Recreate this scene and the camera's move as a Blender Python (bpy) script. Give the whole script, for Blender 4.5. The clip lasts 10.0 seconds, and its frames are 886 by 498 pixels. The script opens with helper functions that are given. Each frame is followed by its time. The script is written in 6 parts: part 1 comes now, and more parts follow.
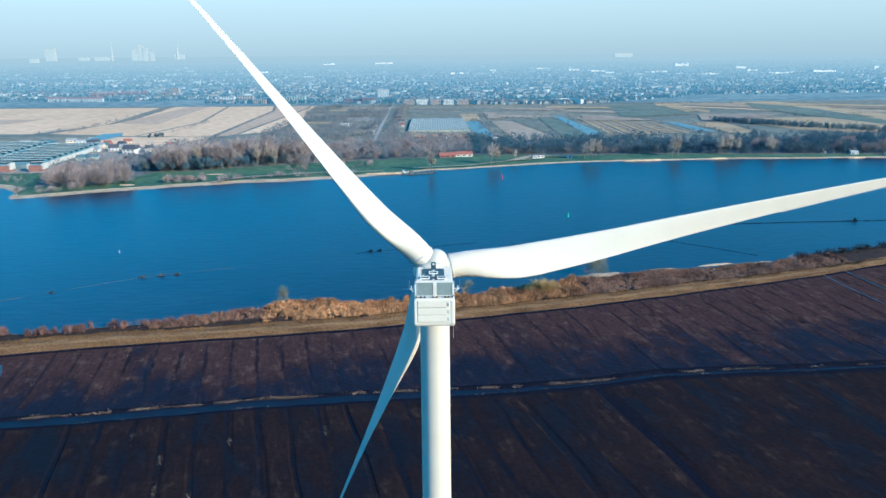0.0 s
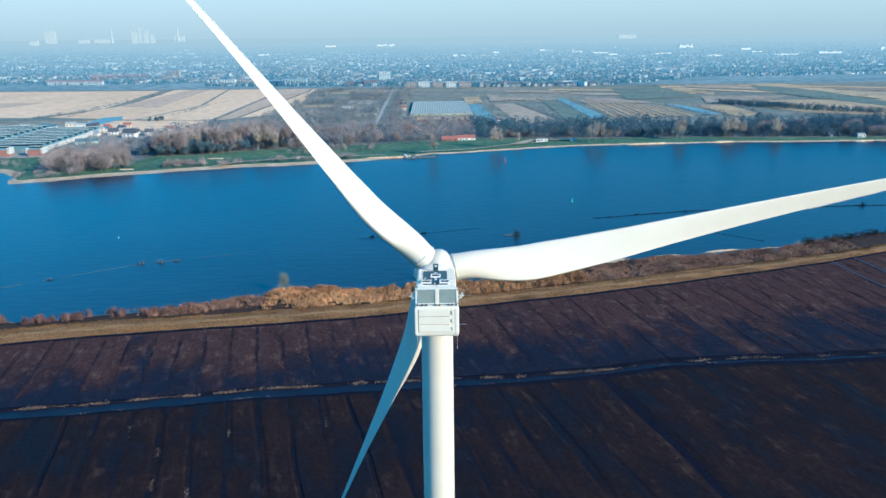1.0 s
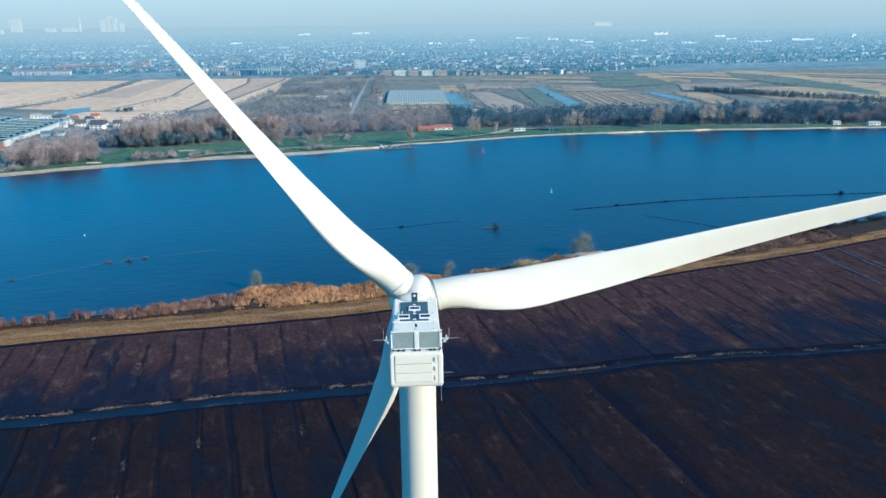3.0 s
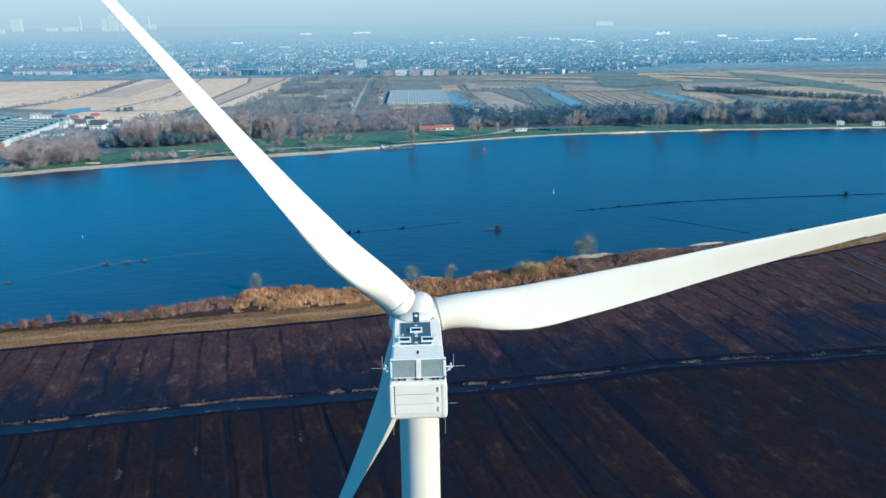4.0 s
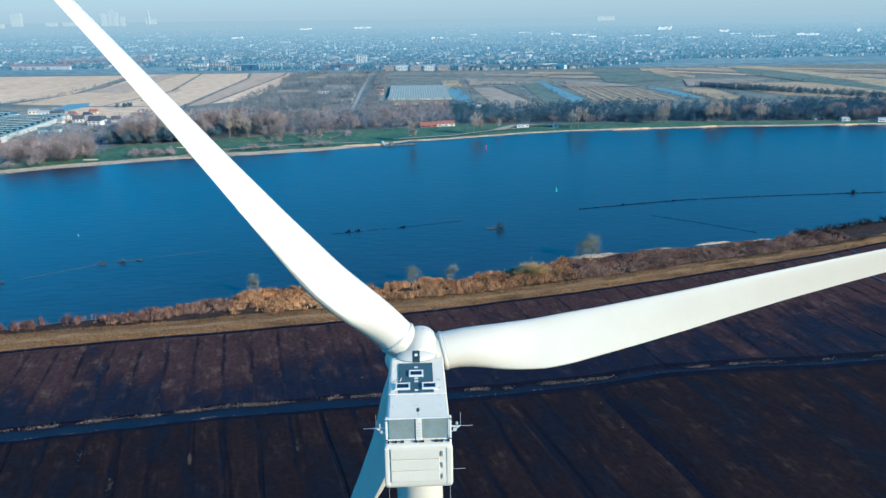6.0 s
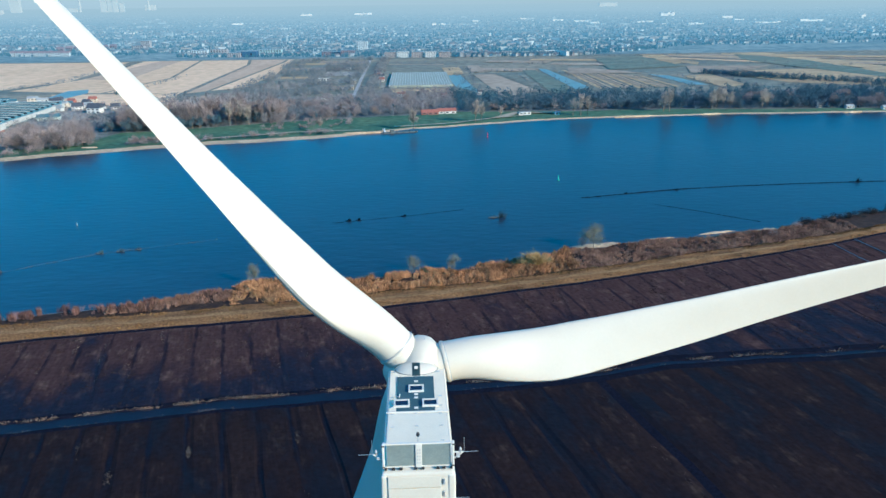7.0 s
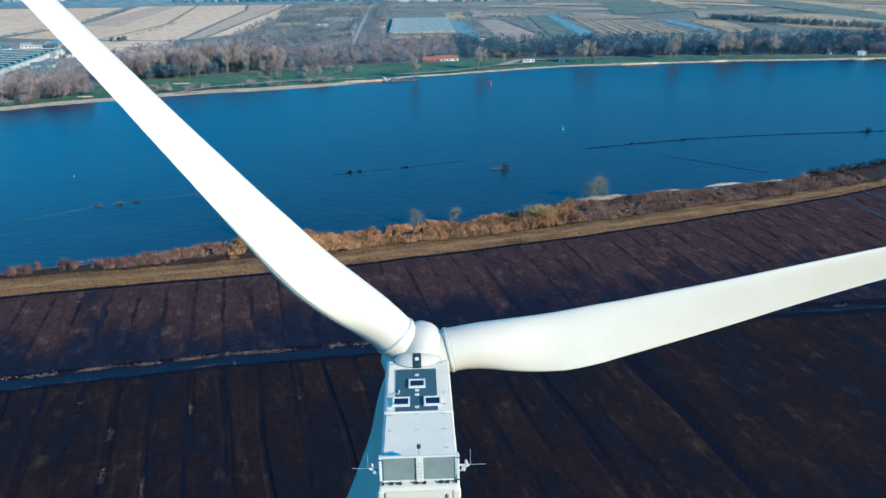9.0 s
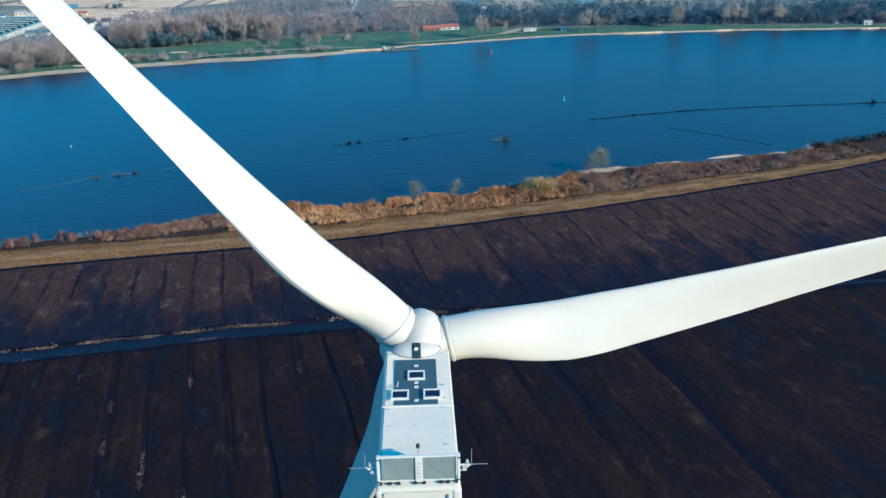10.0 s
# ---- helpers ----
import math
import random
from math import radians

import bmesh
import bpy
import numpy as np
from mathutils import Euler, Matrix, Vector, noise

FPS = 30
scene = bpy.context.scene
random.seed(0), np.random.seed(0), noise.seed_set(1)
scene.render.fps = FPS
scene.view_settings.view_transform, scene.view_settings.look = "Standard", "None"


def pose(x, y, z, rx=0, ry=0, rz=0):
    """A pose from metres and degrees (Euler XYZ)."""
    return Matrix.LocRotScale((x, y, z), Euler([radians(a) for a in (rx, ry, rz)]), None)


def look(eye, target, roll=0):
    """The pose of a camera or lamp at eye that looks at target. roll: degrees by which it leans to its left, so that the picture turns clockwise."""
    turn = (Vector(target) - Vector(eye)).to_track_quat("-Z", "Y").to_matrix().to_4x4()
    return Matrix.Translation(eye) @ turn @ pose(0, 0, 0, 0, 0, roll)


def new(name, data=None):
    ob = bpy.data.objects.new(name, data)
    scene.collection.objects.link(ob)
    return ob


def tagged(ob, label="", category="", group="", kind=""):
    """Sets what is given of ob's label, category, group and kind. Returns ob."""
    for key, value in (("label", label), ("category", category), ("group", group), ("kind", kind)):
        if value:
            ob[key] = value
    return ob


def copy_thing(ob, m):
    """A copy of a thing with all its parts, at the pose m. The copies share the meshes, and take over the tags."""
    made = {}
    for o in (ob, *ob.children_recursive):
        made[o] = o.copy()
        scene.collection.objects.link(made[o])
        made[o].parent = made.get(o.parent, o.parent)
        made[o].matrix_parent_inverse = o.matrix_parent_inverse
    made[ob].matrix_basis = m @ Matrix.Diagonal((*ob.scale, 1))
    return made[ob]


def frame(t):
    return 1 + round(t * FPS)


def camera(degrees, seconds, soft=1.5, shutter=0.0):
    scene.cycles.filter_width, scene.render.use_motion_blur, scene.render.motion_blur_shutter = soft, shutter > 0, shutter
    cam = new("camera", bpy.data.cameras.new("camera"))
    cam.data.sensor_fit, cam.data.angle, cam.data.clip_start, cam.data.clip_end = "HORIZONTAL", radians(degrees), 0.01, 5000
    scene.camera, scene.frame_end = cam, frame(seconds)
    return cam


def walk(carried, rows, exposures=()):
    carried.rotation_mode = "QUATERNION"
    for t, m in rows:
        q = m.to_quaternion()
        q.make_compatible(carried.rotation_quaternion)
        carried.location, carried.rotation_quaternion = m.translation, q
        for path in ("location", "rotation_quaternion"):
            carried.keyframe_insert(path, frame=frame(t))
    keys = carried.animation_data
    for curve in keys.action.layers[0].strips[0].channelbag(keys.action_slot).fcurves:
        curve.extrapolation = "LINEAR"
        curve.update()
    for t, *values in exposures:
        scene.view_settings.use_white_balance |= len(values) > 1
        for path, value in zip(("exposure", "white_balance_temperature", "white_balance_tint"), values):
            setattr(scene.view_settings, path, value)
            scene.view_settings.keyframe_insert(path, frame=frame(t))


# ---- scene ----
cam = camera(63.2, 10.0)
PATH = [
    (0, (-0.08, -73.866, 150.043), (-0.053, -71.937, 149.514), -0.5),
    (0.5, (-0.123, -70.302, 150.092), (-0.1, -68.38, 149.538), -0.5),
    (1, (-0.034, -67.068, 150.293), (-0.014, -65.152, 149.719), -0.6),
    (1.5, (0.032, -63.98, 150.456), (0.049, -62.069, 149.866), -0.6),
    (2, (0.057, -60.752, 150.513), (0.101, -58.843, 149.917), -0.7),
    (2.5, (-0.01, -57.75, 150.586), (0.072, -55.845, 149.984), -0.7),
    (4, (-0.029, -49.729, 150.645), (0.049, -47.824, 150.039), -0.7),
    (4.5, (-0.026, -47.482, 150.603), (0.052, -45.578, 149.998), -0.7),
    (5, (0.017, -45.283, 150.631), (0.093, -43.378, 150.025), -0.7),
    (5.5, (0.056, -43.015, 150.682), (0.132, -41.111, 150.073), -0.7),
    (7, (0.243, -36.36, 150.674), (0.314, -34.471, 150.023), -0.7),
    (7.5, (0.276, -34.676, 150.714), (0.345, -32.794, 150.04), -0.8),
    (8, (0.334, -33.199, 150.797), (0.4, -31.329, 150.09), -0.7),
    (8.5, (0.366, -31.924, 150.935), (0.43, -30.069, 150.19), -0.8),
    (9, (0.387, -30.676, 150.991), (0.449, -28.837, 150.208), -0.8),
    (9.5, (0.419, -29.543, 151.089), (0.479, -27.72, 150.268), -0.7),
    (10, (0.441, -28.517, 151.222), (0.501, -26.712, 150.365), -0.7),
]
walk(cam, [(t, look(eye, target, roll)) for t, eye, target, roll in PATH], exposures=[(0, 0.85, 5850, 10.5), (5, 0.76, 5850, 10.5), (10, 0.66, 5850, 10.5)])

# ---------------------------------------------------------------- light
SUN_EL, SUN_AZ = 22.0, 125.0          # azimuth clockwise from +y
to_sun = Vector((math.sin(radians(SUN_AZ)) * math.cos(radians(SUN_EL)), math.cos(radians(SUN_AZ)) * math.cos(radians(SUN_EL)), math.sin(radians(SUN_EL))))
world = bpy.data.worlds.new("sky")
scene.world = world
world.use_nodes = True
wt = world.node_tree
wt.nodes.clear()
sky = wt.nodes.new("ShaderNodeTexSky")
sky.sky_type, sky.sun_disc = "NISHITA", False
sky.sun_elevation, sky.sun_rotation = radians(SUN_EL), radians(SUN_AZ)
sky.altitude, sky.air_density, sky.dust_density, sky.ozone_density = 0, 1.0, 0.4, 1.5
HAZE_LOW, HAZE_TOP = (0.240, 0.340, 0.372), (0.330, 0.440, 0.438)
SKY_LOW, SKY_HIGH = (0.78, 1.0, 1.6, 1), (0.0, 1.34, 1.95, 1)
# the air grows bluer from the pale horizon to the zenith
tc = wt.nodes.new("ShaderNodeTexCoord")
sep = wt.nodes.new("ShaderNodeSeparateXYZ")
wt.links.new(tc.outputs["Generated"], sep.inputs["Vector"])
ramp_z = wt.nodes.new("ShaderNodeMapRange")
ramp_z.interpolation_type = "SMOOTHSTEP"
ramp_z.inputs["From Min"].default_value, ramp_z.inputs["From Max"].default_value = 0.05, 0.14
wt.links.new(sep.outputs["Z"], ramp_z.inputs["Value"])
hue = wt.nodes.new("ShaderNodeMix")
hue.data_type = "RGBA"
hue.inputs[6].default_value, hue.inputs[7].default_value = SKY_LOW, SKY_HIGH
wt.links.new(ramp_z.outputs["Result"], hue.inputs["Factor"])
tint = wt.nodes.new("ShaderNodeMix")
tint.data_type, tint.blend_type = "RGBA", "MULTIPLY"
tint.inputs["Factor"].default_value = 1.0
wt.links.new(hue.outputs[2], tint.inputs[7])
bg = wt.nodes.new("ShaderNodeBackground")
bg.inputs["Strength"].default_value = 0.09
wout = wt.nodes.new("ShaderNodeOutputWorld")
wt.links.new(sky.outputs["Color"], tint.inputs[6])
# haze lies along the horizon, evenly all round
haze_z = wt.nodes.new("ShaderNodeMapRange")
haze_z.inputs["From Min"].default_value, haze_z.inputs["From Max"].default_value = 0.0, 0.06
wt.links.new(sep.outputs["Z"], haze_z.inputs["Value"])
haze = wt.nodes.new("ShaderNodeMix")
haze.data_type = "RGBA"
haze.inputs[6].default_value, haze.inputs[7].default_value = [c / 0.09 for c in HAZE_LOW] + [1], [c / 0.09 for c in HAZE_TOP] + [1]
wt.links.new(haze_z.outputs["Result"], haze.inputs["Factor"])
veil = wt.nodes.new("ShaderNodeMapRange")
veil.interpolation_type = "SMOOTHSTEP"
veil.inputs["From Min"].default_value, veil.inputs["From Max"].default_value = 0.05, 0.13
veil.inputs["To Min"].default_value, veil.inputs["To Max"].default_value = 0.9, 0.0
wt.links.new(sep.outputs["Z"], veil.inputs["Value"])
mist = wt.nodes.new("ShaderNodeMix")
mist.data_type = "RGBA"
wt.links.new(veil.outputs["Result"], mist.inputs["Factor"])
wt.links.new(tint.outputs[2], mist.inputs[6])
wt.links.new(haze.outputs[2], mist.inputs[7])
wt.links.new(mist.outputs[2], bg.inputs["Color"])
wt.links.new(bg.outputs["Background"], wout.inputs["Surface"])
sun = new("sun", bpy.data.lights.new("sun", "SUN"))
sun.data.energy, sun.data.angle, sun.data.color = 4.3, radians(0.5), (1.0, 0.83, 0.56)
sun.matrix_world = look((300, -300, 300), Vector((300, -300, 300)) - to_sun)


# ---------------------------------------------------------------- materials
def lin(r, g, b):
    return (r, g, b, 1.0)


def material(name, low, high, scale=1.0, rough=0.8, metal=0.0, bump=0.0, bump_scale=None, fine=None, fine_amount=0.35,
             island=0.0, objects=0.0, coat=0.0, specular=0.5, streak=(1, 1, 1), bump_dist=0.1):
    """Two colours mixed by broad noise, a fine grain over it, relief, and random variation piece by piece."""
    m = bpy.data.materials.new(name)
    m.use_nodes = True
    nt = m.node_tree
    nd, ln = nt.nodes, nt.links
    bsdf = nd["Principled BSDF"]
    geo = nd.new("ShaderNodeNewGeometry")
    mapping = nd.new("ShaderNodeMapping")
    mapping.inputs["Scale"].default_value = streak
    ln.new(geo.outputs["Position"], mapping.inputs["Vector"])
    broad = nd.new("ShaderNodeTexNoise")
    broad.inputs["Scale"].default_value = scale
    broad.inputs["Detail"].default_value = 6
    broad.inputs["Roughness"].default_value = 0.62
    ln.new(mapping.outputs["Vector"], broad.inputs["Vector"])
    spread = nd.new("ShaderNodeMapRange")
    spread.inputs["From Min"].default_value, spread.inputs["From Max"].default_value = 0.33, 0.67
    ln.new(broad.outputs["Fac"], spread.inputs["Value"])
    mix = nd.new("ShaderNodeMix")
    mix.data_type = "RGBA"
    mix.inputs[6].default_value, mix.inputs[7].default_value = low, high
    ln.new(spread.outputs["Result"], mix.inputs["Factor"])
    colour = mix.outputs[2]
    grain = nd.new("ShaderNodeTexNoise")
    grain.inputs["Scale"].default_value = fine or scale * 9
    grain.inputs["Detail"].default_value = 4
    ln.new(geo.outputs["Position"], grain.inputs["Vector"])
    gr = nd.new("ShaderNodeMapRange")
    gr.inputs["From Min"].default_value, gr.inputs["From Max"].default_value = 0.3, 0.7
    gr.inputs["To Min"].default_value, gr.inputs["To Max"].default_value = 1 - fine_amount, 1 + fine_amount
    ln.new(grain.outputs["Fac"], gr.inputs["Value"])
    factor = gr.outputs["Result"]
    for amount, source in ((island, "geo"), (objects, "info")):
        if amount:
            if source == "geo":
                rnd = geo.outputs["Random Per Island"]
            else:
                rnd = nd.new("ShaderNodeObjectInfo").outputs["Random"]
            r = nd.new("ShaderNodeMapRange")
            r.inputs["To Min"].default_value, r.inputs["To Max"].default_value = 1 - amount, 1 + amount
            ln.new(rnd, r.inputs["Value"])
            times = nd.new("ShaderNodeMath")
            times.operation = "MULTIPLY"
            ln.new(factor, times.inputs[0])
            ln.new(r.outputs["Result"], times.inputs[1])
            factor = times.outputs["Value"]
    vary = nd.new("ShaderNodeVectorMath")
    vary.operation = "SCALE"
    ln.new(colour, vary.inputs[0])
    ln.new(factor, vary.inputs["Scale"])
    ln.new(vary.outputs["Vector"], bsdf.inputs["Base Color"])
    bsdf.inputs["Roughness"].default_value, bsdf.inputs["Metallic"].default_value = rough, metal
    bsdf.inputs["Coat Weight"].default_value, bsdf.inputs["Specular IOR Level"].default_value = coat, specular
    if bump:
        relief = nd.new("ShaderNodeTexNoise")
        relief.inputs["Scale"].default_value = bump_scale or scale * 5
        relief.inputs["Detail"].default_value = 5
        ln.new(mapping.outputs["Vector"], relief.inputs["Vector"])
        b = nd.new("ShaderNodeBump")
        b.inputs["Strength"].default_value, b.inputs["Distance"].default_value = bump, bump_dist
        ln.new(relief.outputs["Fac"], b.inputs["Height"])
        ln.new(b.outputs["Normal"], bsdf.inputs["Normal"])
    return m


def palette(name, colours, rough=0.8, grain_scale=0.3, by_object=False):
    """A colour picked at random piece by piece, or object by object, out of a few."""
    m = material(name, lin(0.5, 0.5, 0.5), lin(0.5, 0.5, 0.5), rough=rough)
    nt = m.node_tree
    nd, ln = nt.nodes, nt.links
    geo = nd.new("ShaderNodeNewGeometry")
    ramp = nd.new("ShaderNodeValToRGB")
    ramp.color_ramp.interpolation = "CONSTANT"
    el = ramp.color_ramp.elements
    while len(el) < len(colours):
        el.new(0.5)
    for i, c in enumerate(colours):
        el[i].position, el[i].color = i / len(colours), lin(*c)
    ln.new(nd.new("ShaderNodeObjectInfo").outputs["Random"] if by_object else geo.outputs["Random Per Island"], ramp.inputs["Fac"])
    noise_node = nd.new("ShaderNodeTexNoise")
    noise_node.inputs["Scale"].default_value = grain_scale
    ln.new(geo.outputs["Position"], noise_node.inputs["Vector"])
    r = nd.new("ShaderNodeMapRange")
    r.inputs["To Min"].default_value, r.inputs["To Max"].default_value = 0.75, 1.2
    ln.new(noise_node.outputs["Fac"], r.inputs["Value"])
    v = nd.new("ShaderNodeVectorMath")
    v.operation = "SCALE"
    ln.new(ramp.outputs["Color"], v.inputs[0])
    ln.new(r.outputs["Result"], v.inputs["Scale"])
    ln.new(v.outputs["Vector"], nd["Principled BSDF"].inputs["Base Color"])
    return m


WHITE = material("white_gelcoat", lin(0.575, 0.520, 0.435), lin(0.60, 0.546, 0.460), 0.35, rough=0.38, fine=6, fine_amount=0.015, bump=0.02, bump_scale=3)
NACELLE = material("nacelle_gelcoat", lin(0.585, 0.54, 0.46), lin(0.62, 0.575, 0.495), 0.5, rough=0.42, fine=9, fine_amount=0.03, bump=0.03, bump_scale=6)
ROOF = material("grey_roof_gelcoat", lin(0.79, 0.69, 0.54), lin(0.85, 0.74, 0.585), 0.6, rough=0.6, fine=14, fine_amount=0.05, bump=0.05, bump_scale=30)
PAD = material("dark_antislip", lin(0.022, 0.075, 0.10), lin(0.032, 0.095, 0.125), 1.2, rough=0.85, fine=30, fine_amount=0.2, bump=0.1, bump_scale=60)
GLASS_DARK = material("dark_hatch_glass", lin(0.008, 0.012, 0.03), lin(0.012, 0.018, 0.04), 1, rough=0.15, fine_amount=0.05)
FRAME = material("white_frame", lin(0.64, 0.61, 0.55), lin(0.68, 0.65, 0.59), 2, rough=0.45, fine_amount=0.03)
GRILLE = material("radiator_mesh", lin(0.25, 0.31, 0.305), lin(0.31, 0.365, 0.36), 1.5, rough=0.55, metal=0.4, fine=25, fine_amount=0.2)
FIN = material("radiator_fin", lin(0.28, 0.34, 0.335), lin(0.34, 0.40, 0.39), 1.5, rough=0.5, metal=0.4, fine=25, fine_amount=0.15)
STEEL = material("galvanised_steel", lin(0.45, 0.48, 0.50), lin(0.58, 0.60, 0.61), 4, rough=0.45, metal=0.6, fine_amount=0.15)
BLACK = material("black_rubber", lin(0.015, 0.015, 0.018), lin(0.03, 0.03, 0.033), 3, rough=0.6)
SEAL = material("grey_seal", lin(0.35, 0.37, 0.38), lin(0.45, 0.46, 0.47), 3, rough=0.7)



def soil(name, wet, brown, dry, lean, patch_edge, dry_edge, beds, furrow_wet, rise_to=None, open_from=None):
    """Peat beds between furrows: wet blue-black ground that shines a little, dull brown patches bed by bed, and a few dry, combed ones."""
    m = material(name, lin(*wet), lin(*brown), 0.25, rough=0.9, fine=0.5, fine_amount=0.2, bump=0.5, bump_scale=0.45, bump_dist=0.4, specular=0.1)
    nt = m.node_tree
    nd, ln = nt.nodes, nt.links
    bsdf = nd["Principled BSDF"]
    vary = [n for n in nd if n.bl_idname == "ShaderNodeVectorMath"][0]
    mix = [n for n in nd if n.bl_idname == "ShaderNodeMix"][0]
    geo = nd.new("ShaderNodeNewGeometry")
    axes = nd.new("ShaderNodeSeparateXYZ")
    ln.new(geo.outputs["Position"], axes.inputs["Vector"])

    def sums(op, a, b, c=None):
        n = nd.new("ShaderNodeMath")
        n.operation = op
        for k, v in enumerate((a, b, c)):
            if v is None:
                continue
            if isinstance(v, (int, float)):
                n.inputs[k].default_value = v
            else:
                ln.new(v, n.inputs[k])
        return n.outputs["Value"]

    def ease(v, lo, hi, a=0.0, b=1.0):
        n = nd.new("ShaderNodeMapRange")
        n.interpolation_type = "SMOOTHSTEP"
        for key, val in (("From Min", lo), ("From Max", hi), ("To Min", a), ("To Max", b)):
            n.inputs[key].default_value = val
        ln.new(v, n.inputs["Value"])
        return n.outputs["Result"]

    def cloud(su, sy, w, detail, rough=0.6):
        at = nd.new("ShaderNodeCombineXYZ")
        ln.new(sums("MULTIPLY", across, su), at.inputs["X"])
        ln.new(sums("MULTIPLY", axes.outputs["Y"], sy), at.inputs["Y"])
        if isinstance(w, (int, float)):
            at.inputs["Z"].default_value = w
        else:
            ln.new(w, at.inputs["Z"])
        n = nd.new("ShaderNodeTexNoise")
        n.inputs["Scale"].default_value, n.inputs["Detail"].default_value, n.inputs["Roughness"].default_value = 1.0, detail, rough
        ln.new(at.outputs["Vector"], n.inputs["Vector"])
        return n.outputs["Fac"]

    across = sums("MULTIPLY_ADD", axes.outputs["Y"], lean, axes.outputs["X"])
    across = sums("ADD", across, -228 * lean)
    bed = sums("DIVIDE", sums("ADD", across, 4.0 - 6.5), PITCH)
    bed_id = sums("MULTIPLY", sums("ROUND", bed, 0.0), beds)
    patches = cloud(0.045, 0.022, bed_id, 6)
    if rise_to:                                # browner towards the bank, darker far along the field
        up = ease(sums("MULTIPLY_ADD", axes.outputs["X"], -0.2, axes.outputs["Y"]), rise_to[0], rise_to[1], -0.22, 0.14)
        patches = sums("ADD", sums("ADD", patches, up), ease(axes.outputs["X"], 40, 150, 0.0, 0.10))
    brownness = ease(patches, *patch_edge)
    fibres = cloud(0.75, 0.13, 3.0, 4)
    small = cloud(0.15, 0.085, bed_id, 6, 0.62)
    # the mud is wettest along the furrows
    edge_of = sums("ABSOLUTE", sums("SUBTRACT", bed, sums("ROUND", bed, 0.0)), 0.0)
    wobble = sums("MULTIPLY_ADD", cloud(0.2, 0.09, 9.0, 4), 0.22, edge_of)
    damp = sums("MULTIPLY", ease(wobble, 0.505, 0.60), ease(cloud(0.075, 0.04, 4.0, 3), 0.40, 0.60, furrow_wet * 0.12, furrow_wet))
    if open_from:                              # few furrows further along the field
        damp = sums("MULTIPLY", damp, ease(across, open_from, open_from + 25, 1.0, 0.15))
    brownness = sums("MULTIPLY", brownness, sums("SUBTRACT", 1.0, damp))
    ln.new(brownness, mix.inputs["Factor"])
    dryness = sums("MULTIPLY", ease(sums("MULTIPLY_ADD", fibres, 0.14, small), *dry_edge), sums("MULTIPLY_ADD", brownness, 0.8, 0.2))
    over = nd.new("ShaderNodeMix")
    over.data_type = "RGBA"
    over.inputs[7].default_value = lin(*dry)
    ln.new(dryness, over.inputs["Factor"])
    ln.new(mix.outputs[2], over.inputs[6])
    mud = nd.new("ShaderNodeMix")
    mud.data_type = "RGBA"
    mud.inputs[7].default_value = lin(0.0036, 0.0046, 0.0115)
    ln.new(damp, mud.inputs["Factor"])
    ln.new(over.outputs[2], mud.inputs[6])
    ln.new(mud.outputs[2], vary.inputs[0])
    grain_in = vary.inputs["Scale"].links[0].from_socket
    ln.new(sums("MULTIPLY", grain_in, ease(fibres, 0.3, 0.7, 0.88, 1.14)), vary.inputs["Scale"])
    ln.new(ease(brownness, 0.0, 0.6, 0.7, 0.95), bsdf.inputs["Roughness"])
    ln.new(ease(brownness, 0.0, 0.6, 0.08, 0.04), bsdf.inputs["Specular IOR Level"])
    return m


PITCH = 13.0                                   # from furrow to furrow
PEAT = soil("wet_peat_soil", (0.0065, 0.0062, 0.0108), (0.0208, 0.0127, 0.0134), (0.050, 0.032, 0.026), 0.26, (0.34, 0.68), (0.61, 0.83), 5.3, 0.8, open_from=38)
PEAT_UP = soil("weedy_peat_soil", (0.0086, 0.0086, 0.0185), (0.054, 0.0284, 0.0278), (0.104, 0.061, 0.050), 0.22, (0.32, 0.64), (0.575, 0.81), 2.3, 0.5, (230, 296))
FURROW = material("furrow_mud", lin(0.0042, 0.0055, 0.0135), lin(0.0080, 0.0085, 0.0165), 0.12, rough=0.95, fine=0.8, fine_amount=0.4, bump=0.4, bump_scale=1.2, specular=0.05)
BANKGRASS = material("winter_grass_bank", lin(0.115, 0.057, 0.027), lin(0.285, 0.142, 0.058), 0.07, rough=0.95, fine=0.8, fine_amount=0.4, bump=0.6, bump_scale=1.5, streak=(0.45, 1.5, 1), specular=0.15)
TRACK = material("worn_grass_track", lin(0.18, 0.098, 0.045), lin(0.33, 0.180, 0.080), 0.07, rough=0.95, fine=0.8, fine_amount=0.35, bump=0.4, streak=(0.4, 1.5, 1), specular=0.15)
REEDBED = material("reed_litter", lin(0.020, 0.014, 0.016), lin(0.058, 0.034, 0.024), 0.12, rough=0.95, fine=0.7, fine_amount=0.4, bump=0.5, bump_scale=1.2, specular=0.15)
BED = material("river_mud", lin(0.03, 0.04, 0.04), lin(0.05, 0.055, 0.05), 0.05)
SAND = material("pale_river_sand", lin(0.34, 0.25, 0.165), lin(0.50, 0.385, 0.265), 0.05, rough=0.95, fine=0.4, fine_amount=0.25, bump=0.3)
MEADOW = material("river_meadow", lin(0.030, 0.105, 0.072), lin(0.085, 0.155, 0.095), 0.02, rough=0.95, fine=0.12, fine_amount=0.3, bump=0.3, bump_scale=0.3, specular=0.2)
# floor colour shifted to blue-grey in place of haze over the far bank
WOODFLOOR = material("wood_floor", lin(0.085, 0.115, 0.125), lin(0.19, 0.180, 0.165), 0.012, rough=0.95, fine=0.1, fine_amount=0.4, specular=0.2)
